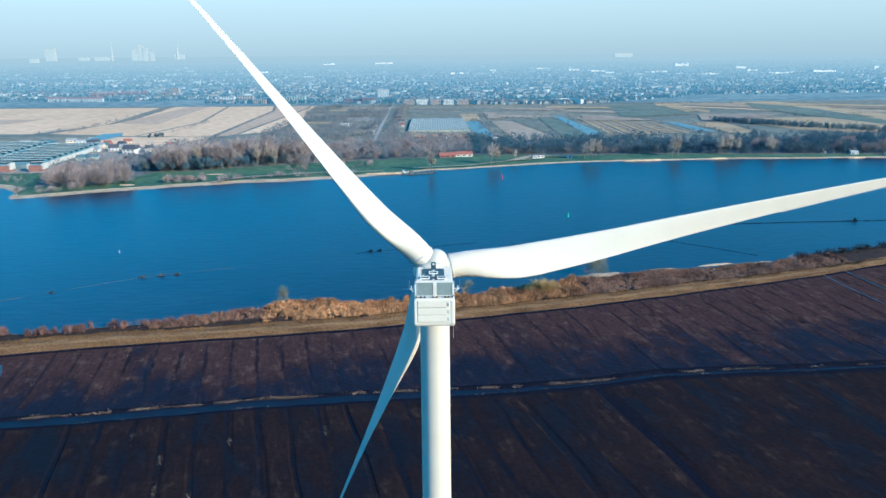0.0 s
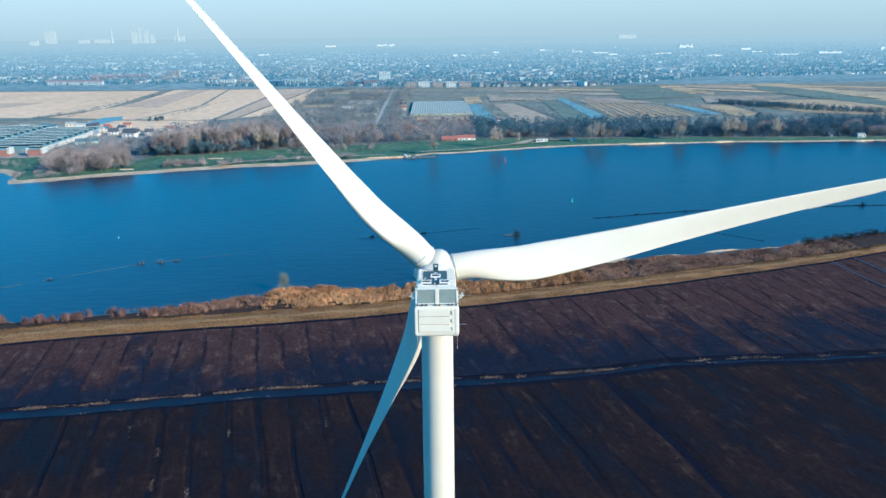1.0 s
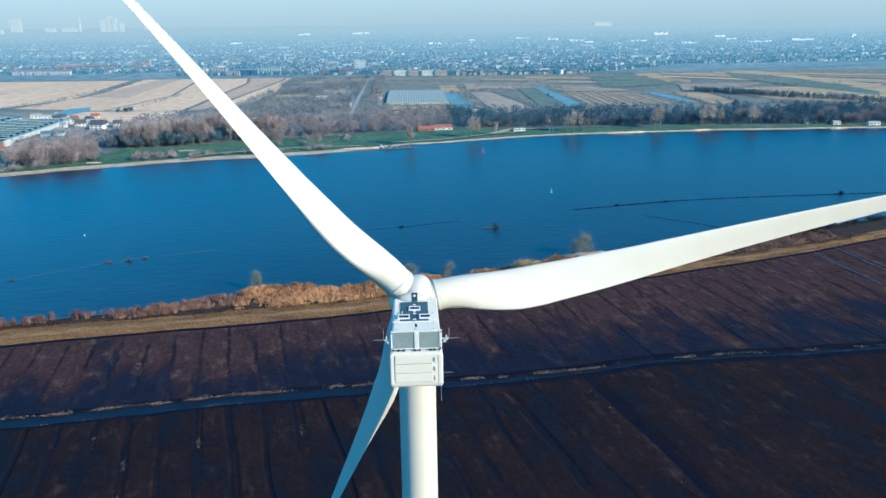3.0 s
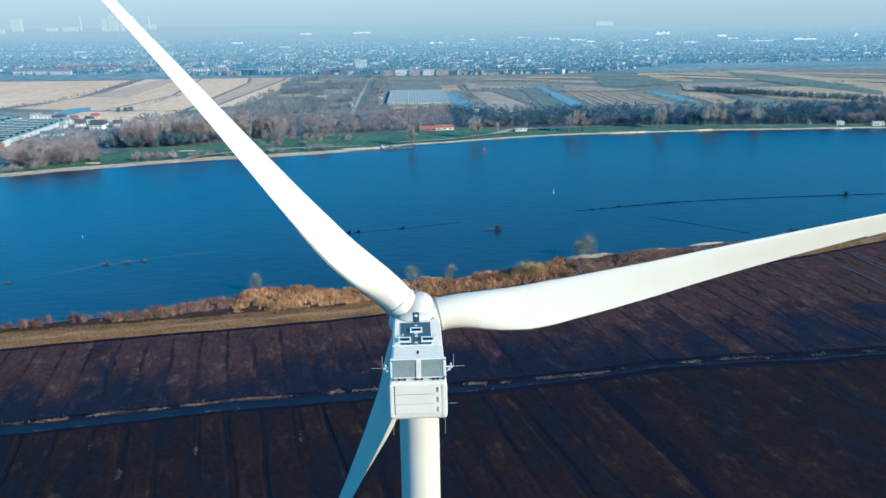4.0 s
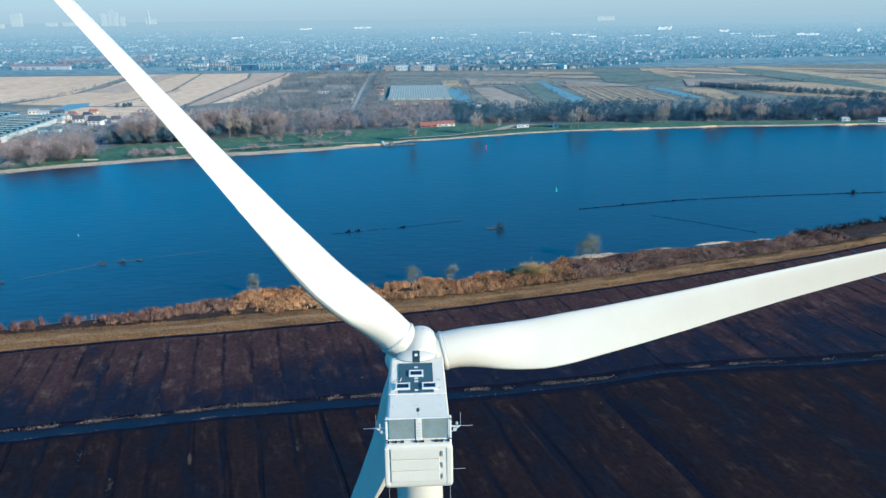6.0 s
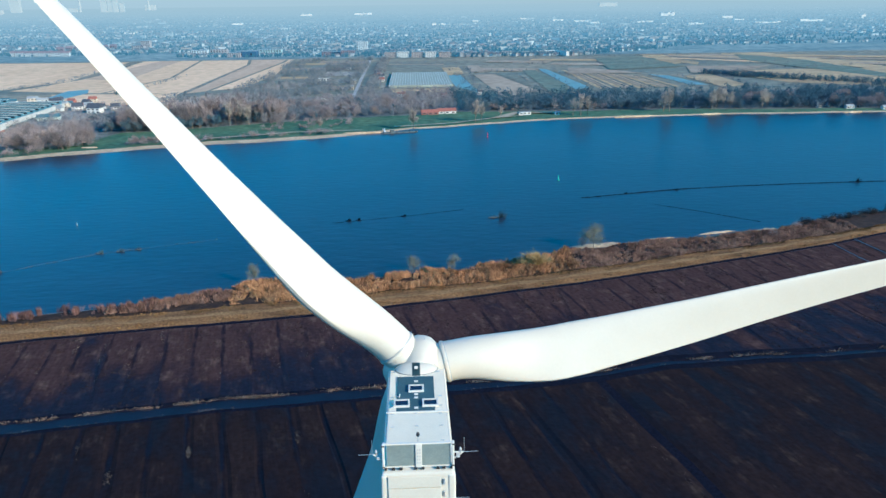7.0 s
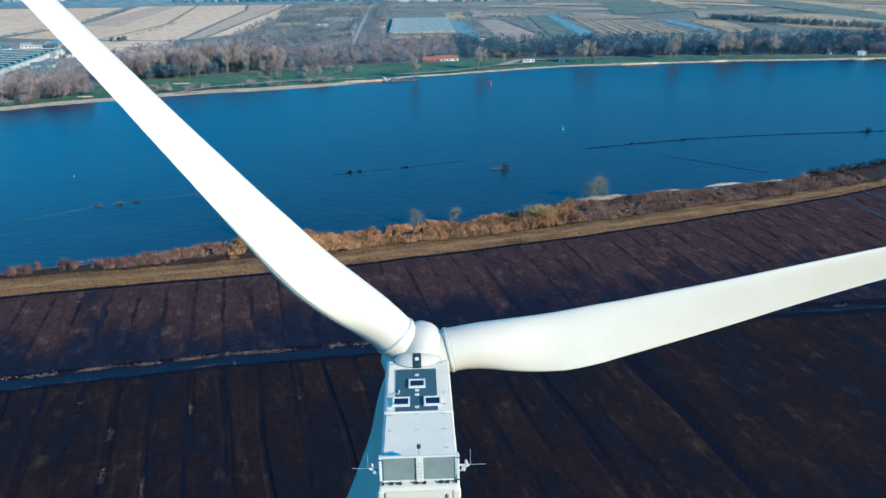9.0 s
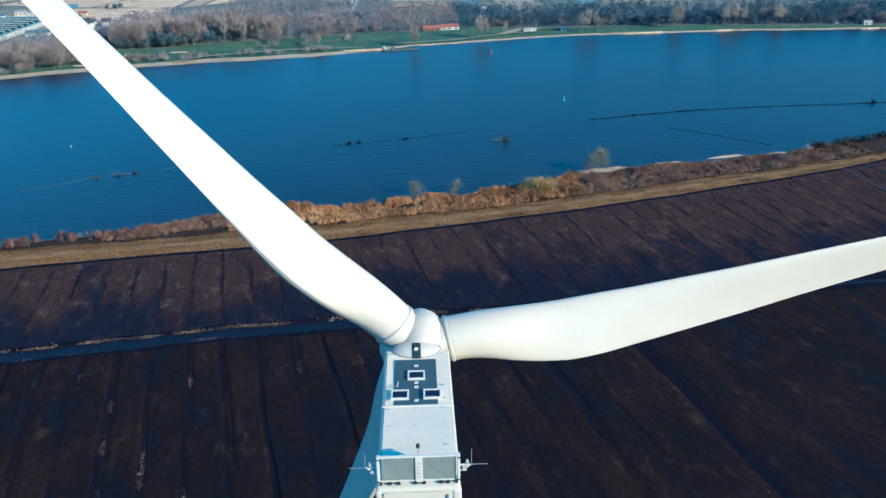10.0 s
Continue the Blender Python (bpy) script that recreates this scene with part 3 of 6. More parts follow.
# ---------------------------------------------------------------- wind turbine
def wind_turbine():
    root = tagged(new("wind_turbine"), "white three-bladed wind turbine standing still on a dark field", "wind turbine")
    root.location = (0, 7, 0)
    o = Vector((0, -7, 0))

    def put(name, bm, mat, parent=root, label="", smooth=False):
        bmesh.ops.translate(bm, verts=bm.verts, vec=o)
        return part(name, bm, mat, parent, label, smooth)

    # tower in a gentle taper, and its foot
    put("tower", bm_lathe([(0.3, 2.25), (20, 2.2), (60, 2.0), (95, 1.84), (118, 1.76), (120.9, 1.74)], (0, 7, 0), (0, 0, 1), 64), WHITE, label="tapered white steel tower", smooth=True)
    put("foundation", bm_lathe([(-0.5, 4.2), (0.7, 4.2), (0.85, 4.0), (0.85, 0)], (0, 7, 0), (0, 0, 1), 48), GRAVEL, label="round concrete foundation")

    # nacelle
    shell = [(-0.55, 121.25), (-0.62, 121.6), (-0.35, 124.28), (0.3, 124.42), (6.8, 124.05), (12.9, 123.98), (13.6, 123.4), (13.7, 121.2), (12.9, 120.6), (5.0, 120.35), (1.6, 120.7)]
    nac = put("nacelle", bm_prism(shell, -2.22, 2.15, 0.16), NACELLE, label="boxy white nacelle with rounded edges", smooth=False)
    put("roof_deck", bm_prism([(0.5, 124.40), (0.5, 124.43), (6.58, 124.09), (6.58, 124.05)], -2.02, 1.95), ROOF, nac, "pale grey roof deck")
    put("roof_deck", bm_prism([(6.80, 124.03), (6.80, 124.075), (12.75, 124.01), (12.75, 123.97)], -2.02, 1.95), ROOF, nac, "pale grey roof deck")
    put("roof_ridge", bm_box(4.3, 0.13, 0.09, (-0.03, 6.68, 124.10), 0.03), FRAME, nac)
    cap = bmesh.new()
    bmesh.ops.create_uvsphere(cap, u_segments=40, v_segments=24, radius=1.0, matrix=Matrix.Translation((-0.07, 12.9, 123.45)) @ Matrix.Diagonal((1.98, 1.25, 1.08, 1)))
    put("front_dome", cap, NACELLE, nac, smooth=True)
    seam = bm_lathe([(-0.012, 0.99), (-0.012, 1.006), (0.012, 1.006), (0.012, 0.99)], (0, 0, 0), (0, 0, 1), 40)
    bmesh.ops.transform(seam, matrix=Matrix.Translation((-0.07, 12.9, 124.06)) @ Matrix.Diagonal((1.645, 1.04, 1.4, 1)), verts=seam.verts)
    put("dome_seam", seam, BLACK, nac)
    strip = bmesh.new()                        # hatch strip that follows the dome
    grid = []
    for j in range(9):
        yy = -1.0 + 1.05 * j / 8
        grid.append([strip.verts.new((-0.08 + xx, 12.9 + 1.27 * yy * 0.98, 123.45 + 1.095 * math.sqrt(max(1 - yy * yy * 0.96 - (xx / 2.0) ** 2, 0)))) for xx in (-0.3, -0.1, 0.1, 0.3)])
    for ra, rb in zip(grid, grid[1:]):
        for k in range(3):
            strip.faces.new((ra[k], ra[k + 1], rb[k + 1], rb[k]))
    bmesh.ops.solidify(strip, geom=strip.faces[:], thickness=0.02)
    put("dome_hatch", strip, PAD, nac, "dark hatch strip")
    put("tie_plate", bm_box(0.26, 0.24, 0.07, (-0.08, 12.32, 124.46), 0.02, Matrix.Rotation(radians(24), 4, "X")), FRAME, nac)
    # antislip pad and the three hatches
    pad = bm_box(2.68, 4.78, 0.02, (-0.14, 9.22, 124.085))
    put("antislip_pad", pad, PAD, nac, "dark blue-green antislip deck")
    for hx, hy in ((-0.1, 9.75), (-1.12, 7.74), (0.88, 7.74)):
        hatch = bm_box(1.12, 0.12, 0.16, (hx, hy + 0.40, 124.15), 0.025)
        bm_box(1.12, 0.12, 0.16, (hx, hy - 0.40, 124.15), 0.025, bm=hatch)
        bm_box(0.12, 0.68, 0.16, (hx - 0.50, hy, 124.15), 0.025, bm=hatch)
        bm_box(0.12, 0.68, 0.16, (hx + 0.50, hy, 124.15), 0.025, bm=hatch)
        h = put("roof_hatch", hatch, FRAME, nac, "white-framed roof hatch")
        put("hatch_pane", bm_box(0.86, 0.72, 0.06, (hx, hy, 124.15)), GLASS_DARK, h, "dark hatch pane")
    for py in (10.85, 9.02, 8.55, 7.2):
        put("tie_plate", bm_box(0.28, 0.2, 0.05, (-0.1, py, 124.115), 0.015), FRAME, nac)
    for px, py in ((-1.75, 12.3), (1.6, 12.3), (-1.75, 8.6), (1.6, 8.7), (-1.75, 7.3), (1.6, 7.4), (-1.7, 6.4), (-0.1, 6.45), (1.55, 6.4), (-1.7, 4.7), (-0.1, 4.75), (1.55, 4.75), (1.55, 2.9)):
        z = 124.08 if py > 6.8 else 124.06 + (6.8 - py) * 0.056
        eye = bm_box(0.22, 0.07, 0.06, (px, py, z + 0.03), 0.015)
        bm_rod((px - 0.09, py, z + 0.05), (px + 0.09, py, z + 0.05), 0.035, bm=eye)
        put("anchor_eye", eye, STEEL, nac)
    lead = bm_rod((-1.75, 8.9, 124.12), (-1.3, 8.62, 124.14), 0.025)
    bm_rod((-1.3, 8.62, 124.14), (-1.25, 9.0, 124.18), 0.04, bm=lead)
    put("safety_rail", lead, FRAME, nac)
    # stepped tail with its louvres and slots
    for k, z in enumerate((121.75, 122.55, 123.35)):
        put("tail_louvre", bm_prism([(-0.50 + 0.02 * k, z + 0.785), (-0.615 + 0.065 * k, z + 0.76), (-0.685 + 0.065 * k, z + 0.06), (-0.66 + 0.065 * k, z + 0.01), (-0.5, z)], -1.83, 1.32, 0.025), NACELLE, nac, "white louvre step")
        put("vent_slot", bm_box(0.12, 0.10, 0.36, (1.50, -0.60 + 0.07 * k, z + 0.36), 0.02, Matrix.Rotation(radians(-6), 4, "X")), STEEL, nac, "grey vent slot")
    put("tail_corner", bm_prism([(-0.66, 121.45), (-0.42, 124.15), (-0.1, 124.2), (-0.1, 121.4)], 1.72, 2.19, 0.12), NACELLE, nac)
    put("tail_corner", bm_prism([(-0.66, 121.45), (-0.42, 124.15), (-0.1, 124.2), (-0.1, 121.4)], -2.26, -1.86, 0.12), NACELLE, nac)

    # radiator standing across the tail
    cool = put("cooler", bm_box(4.24, 0.16, 0.10, (0, 0, 126.10), 0.03), FRAME, label="upright twin radiator in a white frame")
    for x in (-2.06, 2.06):
        put("side_post", bm_box(0.14, 0.34, 1.62, (x, 0, 125.33), 0.03), FRAME, cool)
    put("centre_post", bm_box(0.38, 0.22, 1.6, (0.02, -0.02, 125.3), 0.03), FRAME, cool)
    put("bottom_rail", bm_box(4.1, 0.16, 0.09, (0, 0, 124.55), 0.02), FRAME, cool)
    for x in (-1.02, 1.05):
        g = put("radiator_panel", bm_box(1.72, 0.10, 1.42, (x, 0.0, 125.32), 0.01), GRILLE, cool, "grey radiator mesh panel")
        for k in range(22):
            put("cooling_fin", bm_box(1.70, 0.025, 0.018, (x, -0.06, 124.68 + k * 0.06)), FIN, g)
    for k in range(5):
        put("post_bolt", bm_box(0.06, 0.02, 0.09, (-0.04, -0.14, 124.85 + k * 0.22)), SEAL, cool)
        put("post_bolt", bm_box(0.06, 0.02, 0.09, (0.09, -0.14, 124.85 + k * 0.22)), SEAL, cool)
    for x in (-1.95, -1.5, -1.05, -0.15, 0.25, 1.15, 1.5, 1.95):
        put("cooler_foot", bm_box(0.2 if abs(x) < 1.8 else 0.12, 0.22, 0.16, (x, -0.05, 124.45), 0.02), BLACK, cool, "dark mounting foot")
    for x in (-2.06, 2.06):
        for z in (124.62, 126.06):
            put("corner_clamp", bm_box(0.17, 0.36, 0.07, (x, -0.02, z), 0.015), BLACK, cool)

    # wind sensors on brackets at both ends of the radiator
    for s in (-1, 1):
        arm = bm_box(0.55, 0.10, 0.06, (s * 2.42, 0.1, 125.35), 0.01)
        bm_rod((s * 2.15, 0.1, 124.95), (s * 2.65, 0.1, 125.32), 0.035, bm=arm)
        a = put("sensor_bracket", arm, FRAME, label="white bracket with wind sensor")
        put("sensor_head", bm_lathe([(0, 0.0), (0, 0.07), (0.12, 0.09), (0.2, 0.08), (0.28, 0.04), (0.3, 0)], (s * 2.5, 0.1, 125.4), (0, 0, 1), 16), SEAL, a, smooth=True)
        put("sensor_box", bm_box(0.22, 0.2, 0.2, (s * 2.36, 0.05, 125.15), 0.03), SEAL, a)
        put("lightning_rod", bm_rod((s * 2.72, 0.1, 125.35), (s * 2.72, 0.1, 126.35), 0.014), STEEL, a)
        put("lightning_rod", bm_rod((s * 2.6, 0.1, 125.36), (s * 3.55, 0.1, 125.36), 0.014), STEEL, a)
        low = bm_rod((s * 2.0, -0.5, 121.45), (s * 2.0, -0.6, 119.9), 0.014)
        put("lightning_rod", low, STEEL, nac)
    put("lightning_rod", bm_rod((2.1, -0.3, 122.4), (3.0, -0.3, 122.4), 0.013), STEEL, nac)
    mast = put("light_mast", bm_rod((0, 0.28, 124.4), (0, 0.28, 126.5), 0.02), STEEL)
    put("obstruction_light", bm_lathe([(0, 0), (0, 0.09), (0.1, 0.11), (0.2, 0.09), (0.24, 0)], (0, 0.28, 126.42), (0, 0, 1), 16), BLACK, mast, "small dark obstruction light", smooth=True)
    for x in (-0.98, 0.98):
        put("roof_mast", bm_rod((x, 0.45, 124.4), (x, 0.45, 125.9), 0.011), STEEL)

    # rotor
    tilt, az, cone = radians(TILT), AZ, radians(CONE)
    e1, e2, n = Vector((1, 0, 0)), Vector((0, -math.sin(tilt), math.cos(tilt))), Vector((0, math.cos(tilt), math.sin(tilt)))
    c = Vector(HUB)
    dome = bm_lathe([(-1.75, 0.0), (-1.75, 1.68), (-1.6, 1.8), (-0.9, 2.18), (0.0, 2.42), (1.1, 2.28), (2.0, 1.75), (2.7, 0.9), (2.9, 0)], c, n, 72)
    for v in dome.verts:                       # three lobes between the blades
        rel = v.co - c
        flat_rel = rel - n * rel.dot(n)
        turn = math.atan2(flat_rel.dot(e2), flat_rel.dot(e1))
        v.co += flat_rel * 0.11 * math.cos(3 * (turn - radians(az + 60)))
    hub = put("hub", dome, WHITE, label="rounded white rotor hub", smooth=True)
    put("hub_seal", bm_lathe([(-1.9, 1.5), (-1.9, 1.78), (-1.72, 1.8), (-1.72, 1.5)], c, n, 48), SEAL, hub)
    for s in (-0.45, 0.6):
        p = c + e2 * 2.35 + e1 * s * 1.2 + n * 0.2
        put("hub_rod", bm_rod(p, p + e2 * 0.45, 0.02), STEEL, hub)
    for k in range(3):
        a = radians(az + 120 * k)
        er, et = e1 * math.cos(a) + e2 * math.sin(a), -e1 * math.sin(a) + e2 * math.cos(a)
        axis = er * math.cos(cone) + n * math.sin(cone)
        put("root_collar", bm_lathe([(0.6, 1.56), (2.2, 1.56), (2.25, 1.66), (2.36, 1.69), (2.48, 1.69), (2.52, 1.60), (2.52, 1.2)], c, axis, 64), WHITE, hub, "white blade root collar", smooth=False)
        put("collar_seal", bm_lathe([(2.5, 1.5), (2.5, 1.645), (2.58, 1.645), (2.58, 1.5)], c, axis, 64), SEAL, hub)
        blade(put, c, axis, et, n, PITCHES[k])


STATIONS = [(2.5, 2.66, 1.0), (4.0, 2.68, 0.99), (6.0, 2.85, 0.86), (8.5, 3.30, 0.66), (11.0, 3.70, 0.50), (13.5, 3.85, 0.41), (17.0, 3.72, 0.35), (22.0, 3.35, 0.30), (28.0, 2.90, 0.27), (34.0, 2.52, 0.25), (40.0, 2.20, 0.23),
            (46.0, 1.90, 0.22), (52.0, 1.60, 0.21), (58.0, 1.28, 0.20), (62.0, 1.00, 0.19), (65.0, 0.66, 0.18), (66.5, 0.32, 0.18), (66.9, 0.08, 0.18)]


def blade(put, c, axis, et, n, pitch):
    """One blade: a round root that flows into a twisted, bent aerofoil."""
    half = 16
    rings = []
    fine = np.linspace(2.5, 66.9, 64)
    sr, sc, st = np.array(STATIONS).T
    bm = bmesh.new()
    tails = []
    for r in fine:
        roundness = float(np.clip((11.0 - r) / 8.0, 0, 1))
        roundness *= roundness * (3 - 2 * roundness)
        chord = float(np.interp(r, sr, sc)) * (1.20 * roundness + 1.09 * (1 - roundness))
        thick = float(np.interp(r, sr, st)) * (roundness + 0.5 * (1 - roundness))
        blunt = 0.055 * float(np.clip((20 - r) / 8, 0, 1)) * (1 - roundness)
        twist = pitch + TWIST * (1 - np.clip((r - 4) / 50, 0, 1)) ** 1.6
        bend = BEND * (r / 58) ** 2
        b = radians(float(twist))
        d = -et * math.cos(b) - n * math.sin(b)              # leading to trailing edge
        up = -n * math.cos(b) + et * math.sin(b)
        at = c + axis * float(r) + n * bend
        lead = float(np.interp(r, (2.5, 5, 8, 11, 16, 24), (0.5, 0.46, 0.37, 0.30, 0.235, 0.19))) - 0.091 * (1 - roundness)
        swell = min(max((float(r) - 2.8) / 4.5, 0), 1) * min(max((17 - float(r)) / 8.5, 0), 1)
        fuller = 0.47 * swell * swell * (3 - 2 * swell)
        lead *= chord / (chord + fuller)
        chord += fuller
        ring = []
        for k in range(2 * half):
            w = 2 * math.pi * k / (2 * half)
            s = 0.5 - 0.5 * math.cos(w)                      # 0 at the leading edge
            side = 1 if k <= half else -1
            foil = 5 * (0.2969 * math.sqrt(s) - 0.1260 * s - 0.3516 * s * s + 0.2843 * s ** 3 - 0.1036 * s ** 4)
            ellipse = math.sqrt(max(s * (1 - s), 0))
            camber = 0.10 * s * (1 - s) * (1 - roundness)
            h = side * (foil * thick * (1 - roundness) + ellipse * thick * roundness + (blunt * s if 0 < k != half else 0)) - camber
            ring.append(bm.verts.new(at + d * chord * (s - lead) + up * chord * h))
        rings.append(ring)
        tails.append((float(r), at + d * chord * (1 - lead), d))
    m = 2 * half
    for a, b2 in zip(rings, rings[1:]):
        for k in range(m):
            f = bm.faces.new((a[k], a[(k + 1) % m], b2[(k + 1) % m], b2[k]))
            f.smooth = k not in (half - 1, half)
    bm.faces.new(rings[-1])
    bmesh.ops.recalc_face_normals(bm, faces=bm.faces)
    ob = put("blade", bm, WHITE, label="long white turbine blade")
    # saw-toothed trailing edge on the outer part
    teeth = bmesh.new()
    outer = [q for q in tails if 45.5 < q[0] < 64]
    for (r0, p0, d0), (r1, p1, d1) in zip(outer, outer[1:]):
        for j in range(4):
            a, b2 = p0.lerp(p1, j / 4), p0.lerp(p1, (j + 1) / 4)
            a0, b0 = a - d0 * 0.1, b2 - d0 * 0.1
            tip = (a + b2) / 2 + d0 * 0.2
            vs = [teeth.verts.new(p) for p in (a0, b0, b2 + d0 * 0.05, tip, a + d0 * 0.05)]
            teeth.faces.new(vs)
    bmesh.ops.solidify(teeth, geom=teeth.faces[:], thickness=0.01)
    put("trailing_edge_serration", teeth, FRAME, ob)


TILT, AZ, CONE, BEND, TWIST = 7.03, 9.78, 7.1, -2.76, 38.4
PITCHES = (3.9, 83.4, 81.7)                   # one blade flat to the wind, two feathered
HUB = (-0.086, 15.01, 122.92)
wind_turbine()


# ---------------------------------------------------------------- plants
TWIG = material("winter_twigs", lin(0.178, 0.155, 0.163), lin(0.338, 0.272, 0.262), 0.03, rough=0.95, fine=0.5, fine_amount=0.3, objects=0.25, specular=0.15)
TWIG_PALE = material("pale_poplar_twigs", lin(0.33, 0.285, 0.25), lin(0.47, 0.40, 0.35), 0.05, rough=0.95, fine=0.6, fine_amount=0.2, objects=0.2, specular=0.15)
TWIG_OLIVE = material("olive_willow_twigs", lin(0.125, 0.14, 0.115), lin(0.25, 0.25, 0.20), 0.3, rough=0.95, fine=1.5, fine_amount=0.2, specular=0.15)
DARKBUSH = material("dark_bush_twigs", lin(0.020, 0.024, 0.030), lin(0.055, 0.050, 0.050), 0.1, rough=0.95, fine=1, fine_amount=0.3, objects=0.3, specular=0.1)
TWIG_DRY = material("dry_branches", lin(0.085, 0.092, 0.085), lin(0.17, 0.17, 0.145), 0.3, rough=0.95, fine=1.5, fine_amount=0.2, specular=0.15)
SHRUB_GOLD = material("golden_shrub_twigs", lin(0.34, 0.24, 0.11), lin(0.52, 0.37, 0.18), 0.4, rough=0.95, fine=2, fine_amount=0.25, specular=0.15)
BARK = material("grey_bark", lin(0.10, 0.08, 0.065), lin(0.19, 0.155, 0.125), 0.6, rough=0.95, fine=4, fine_amount=0.3)
# evergreen to undergrowth: blue of the distance haze is mixed into the base colours
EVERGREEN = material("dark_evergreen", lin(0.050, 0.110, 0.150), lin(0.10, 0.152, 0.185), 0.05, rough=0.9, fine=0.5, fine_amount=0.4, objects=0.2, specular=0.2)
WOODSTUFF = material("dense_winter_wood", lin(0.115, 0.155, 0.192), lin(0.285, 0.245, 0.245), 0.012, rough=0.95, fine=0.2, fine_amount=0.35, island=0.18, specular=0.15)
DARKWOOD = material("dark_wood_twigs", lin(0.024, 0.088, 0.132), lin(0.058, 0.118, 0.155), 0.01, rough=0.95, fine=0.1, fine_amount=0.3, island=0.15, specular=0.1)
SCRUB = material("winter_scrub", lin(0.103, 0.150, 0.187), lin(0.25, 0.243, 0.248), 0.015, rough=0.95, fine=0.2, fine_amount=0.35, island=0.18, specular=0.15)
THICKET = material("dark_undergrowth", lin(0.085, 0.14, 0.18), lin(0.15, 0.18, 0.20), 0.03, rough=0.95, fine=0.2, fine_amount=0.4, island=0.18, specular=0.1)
REED = material("dry_reed", lin(0.15, 0.072, 0.042), lin(0.64, 0.355, 0.185), 0.03, rough=0.9, fine=0.35, fine_amount=0.4, island=0.75, specular=0.2)
REED_ROSE = material("rosy_reed", lin(0.125, 0.073, 0.062), lin(0.35, 0.21, 0.155), 0.05, rough=0.9, fine=0.35, fine_amount=0.4, island=0.45, specular=0.2)
REED_PURPLE = material("dusky_reed", lin(0.065, 0.037, 0.044), lin(0.25, 0.14, 0.115), 0.09, rough=0.9, fine=0.35, fine_amount=0.4, island=0.45, specular=0.2)
TUFT = material("bleached_grass_tuft", lin(0.062, 0.054, 0.050), lin(0.285, 0.21, 0.172), 0.16, rough=0.95, fine=1, fine_amount=0.4, island=0.45, specular=0.2)
DRIFT = material("wet_driftwood", lin(0.003, 0.006, 0.011), lin(0.007, 0.011, 0.017), 1.0, rough=0.8, fine_amount=0.3, specular=0.15)
DRIFT_PALE = material("bleached_driftwood", lin(0.045, 0.065, 0.075), lin(0.13, 0.15, 0.15), 1.0, rough=0.8, fine_amount=0.3)


def stick(V, F, a, b, r0, r1):
    """A three-sided tapering stick."""
    d = (b - a).normalized()
    u = d.orthogonal().normalized()
    w = d.cross(u)
    k = len(V)
    for p, r in ((a, r0), (b, r1)):
        for j in range(3):
            t = 2.094 * j
            V.append(tuple(p + (u * math.cos(t) + w * math.sin(t)) * r))
    for j in range(3):
        F.append((k + j, k + (j + 1) % 3, k + 3 + (j + 1) % 3, k + 3 + j))


def clump_tree(seed, height, width, n, sliver, low=0.25, slim=0.5):
    """A distant bare tree: trunk, limbs and a ragged crown of slim sprays."""
    r = random.Random(seed)
    tv, tf, cv, cf = [], [], [], []
    stick(tv, tf, Vector((0, 0, -0.5)), Vector((r.uniform(-0.4, 0.4), 0, height * 0.72)), height * 0.02, height * 0.006)
    tips = []
    for k in range(9):
        z = height * r.uniform(low, 0.62)
        a = r.uniform(0, 6.28)
        tip = Vector((math.cos(a) * width * r.uniform(0.2, 0.46), math.sin(a) * width * r.uniform(0.2, 0.46), z + height * r.uniform(0.12, 0.34)))
        stick(tv, tf, Vector((0, 0, z * 0.85)), tip, height * 0.009, height * 0.003)
        tips.append(tip)
    tips.append(Vector((0, 0, height * 0.8)))
    for k in range(n):
        c = r.choice(tips)
        o = c.lerp(Vector((0, 0, height * 0.55)), r.random() ** 2 * 0.8) + Vector((r.gauss(0, 1), r.gauss(0, 1), r.gauss(0, 1))) * width * 0.09
        e = Vector((o.x * 0.35, o.y * 0.35, height * 0.20 * r.uniform(0.3, 1.1))) + Vector((r.uniform(-1, 1), r.uniform(-1, 1), r.uniform(-0.3, 0.6))) * width * 0.11
        s = Vector((r.uniform(-1, 1), r.uniform(-1, 1), 0)).normalized() * sliver * r.uniform(0.5, 1.3)
        i = len(cv)
        cv.extend([tuple(o - s), tuple(o + s), tuple(o + e + s * 0.4), tuple(o + e - s * slim)])
        cf.append((i, i + 1, i + 2, i + 3))
    return tv, tf, cv, cf


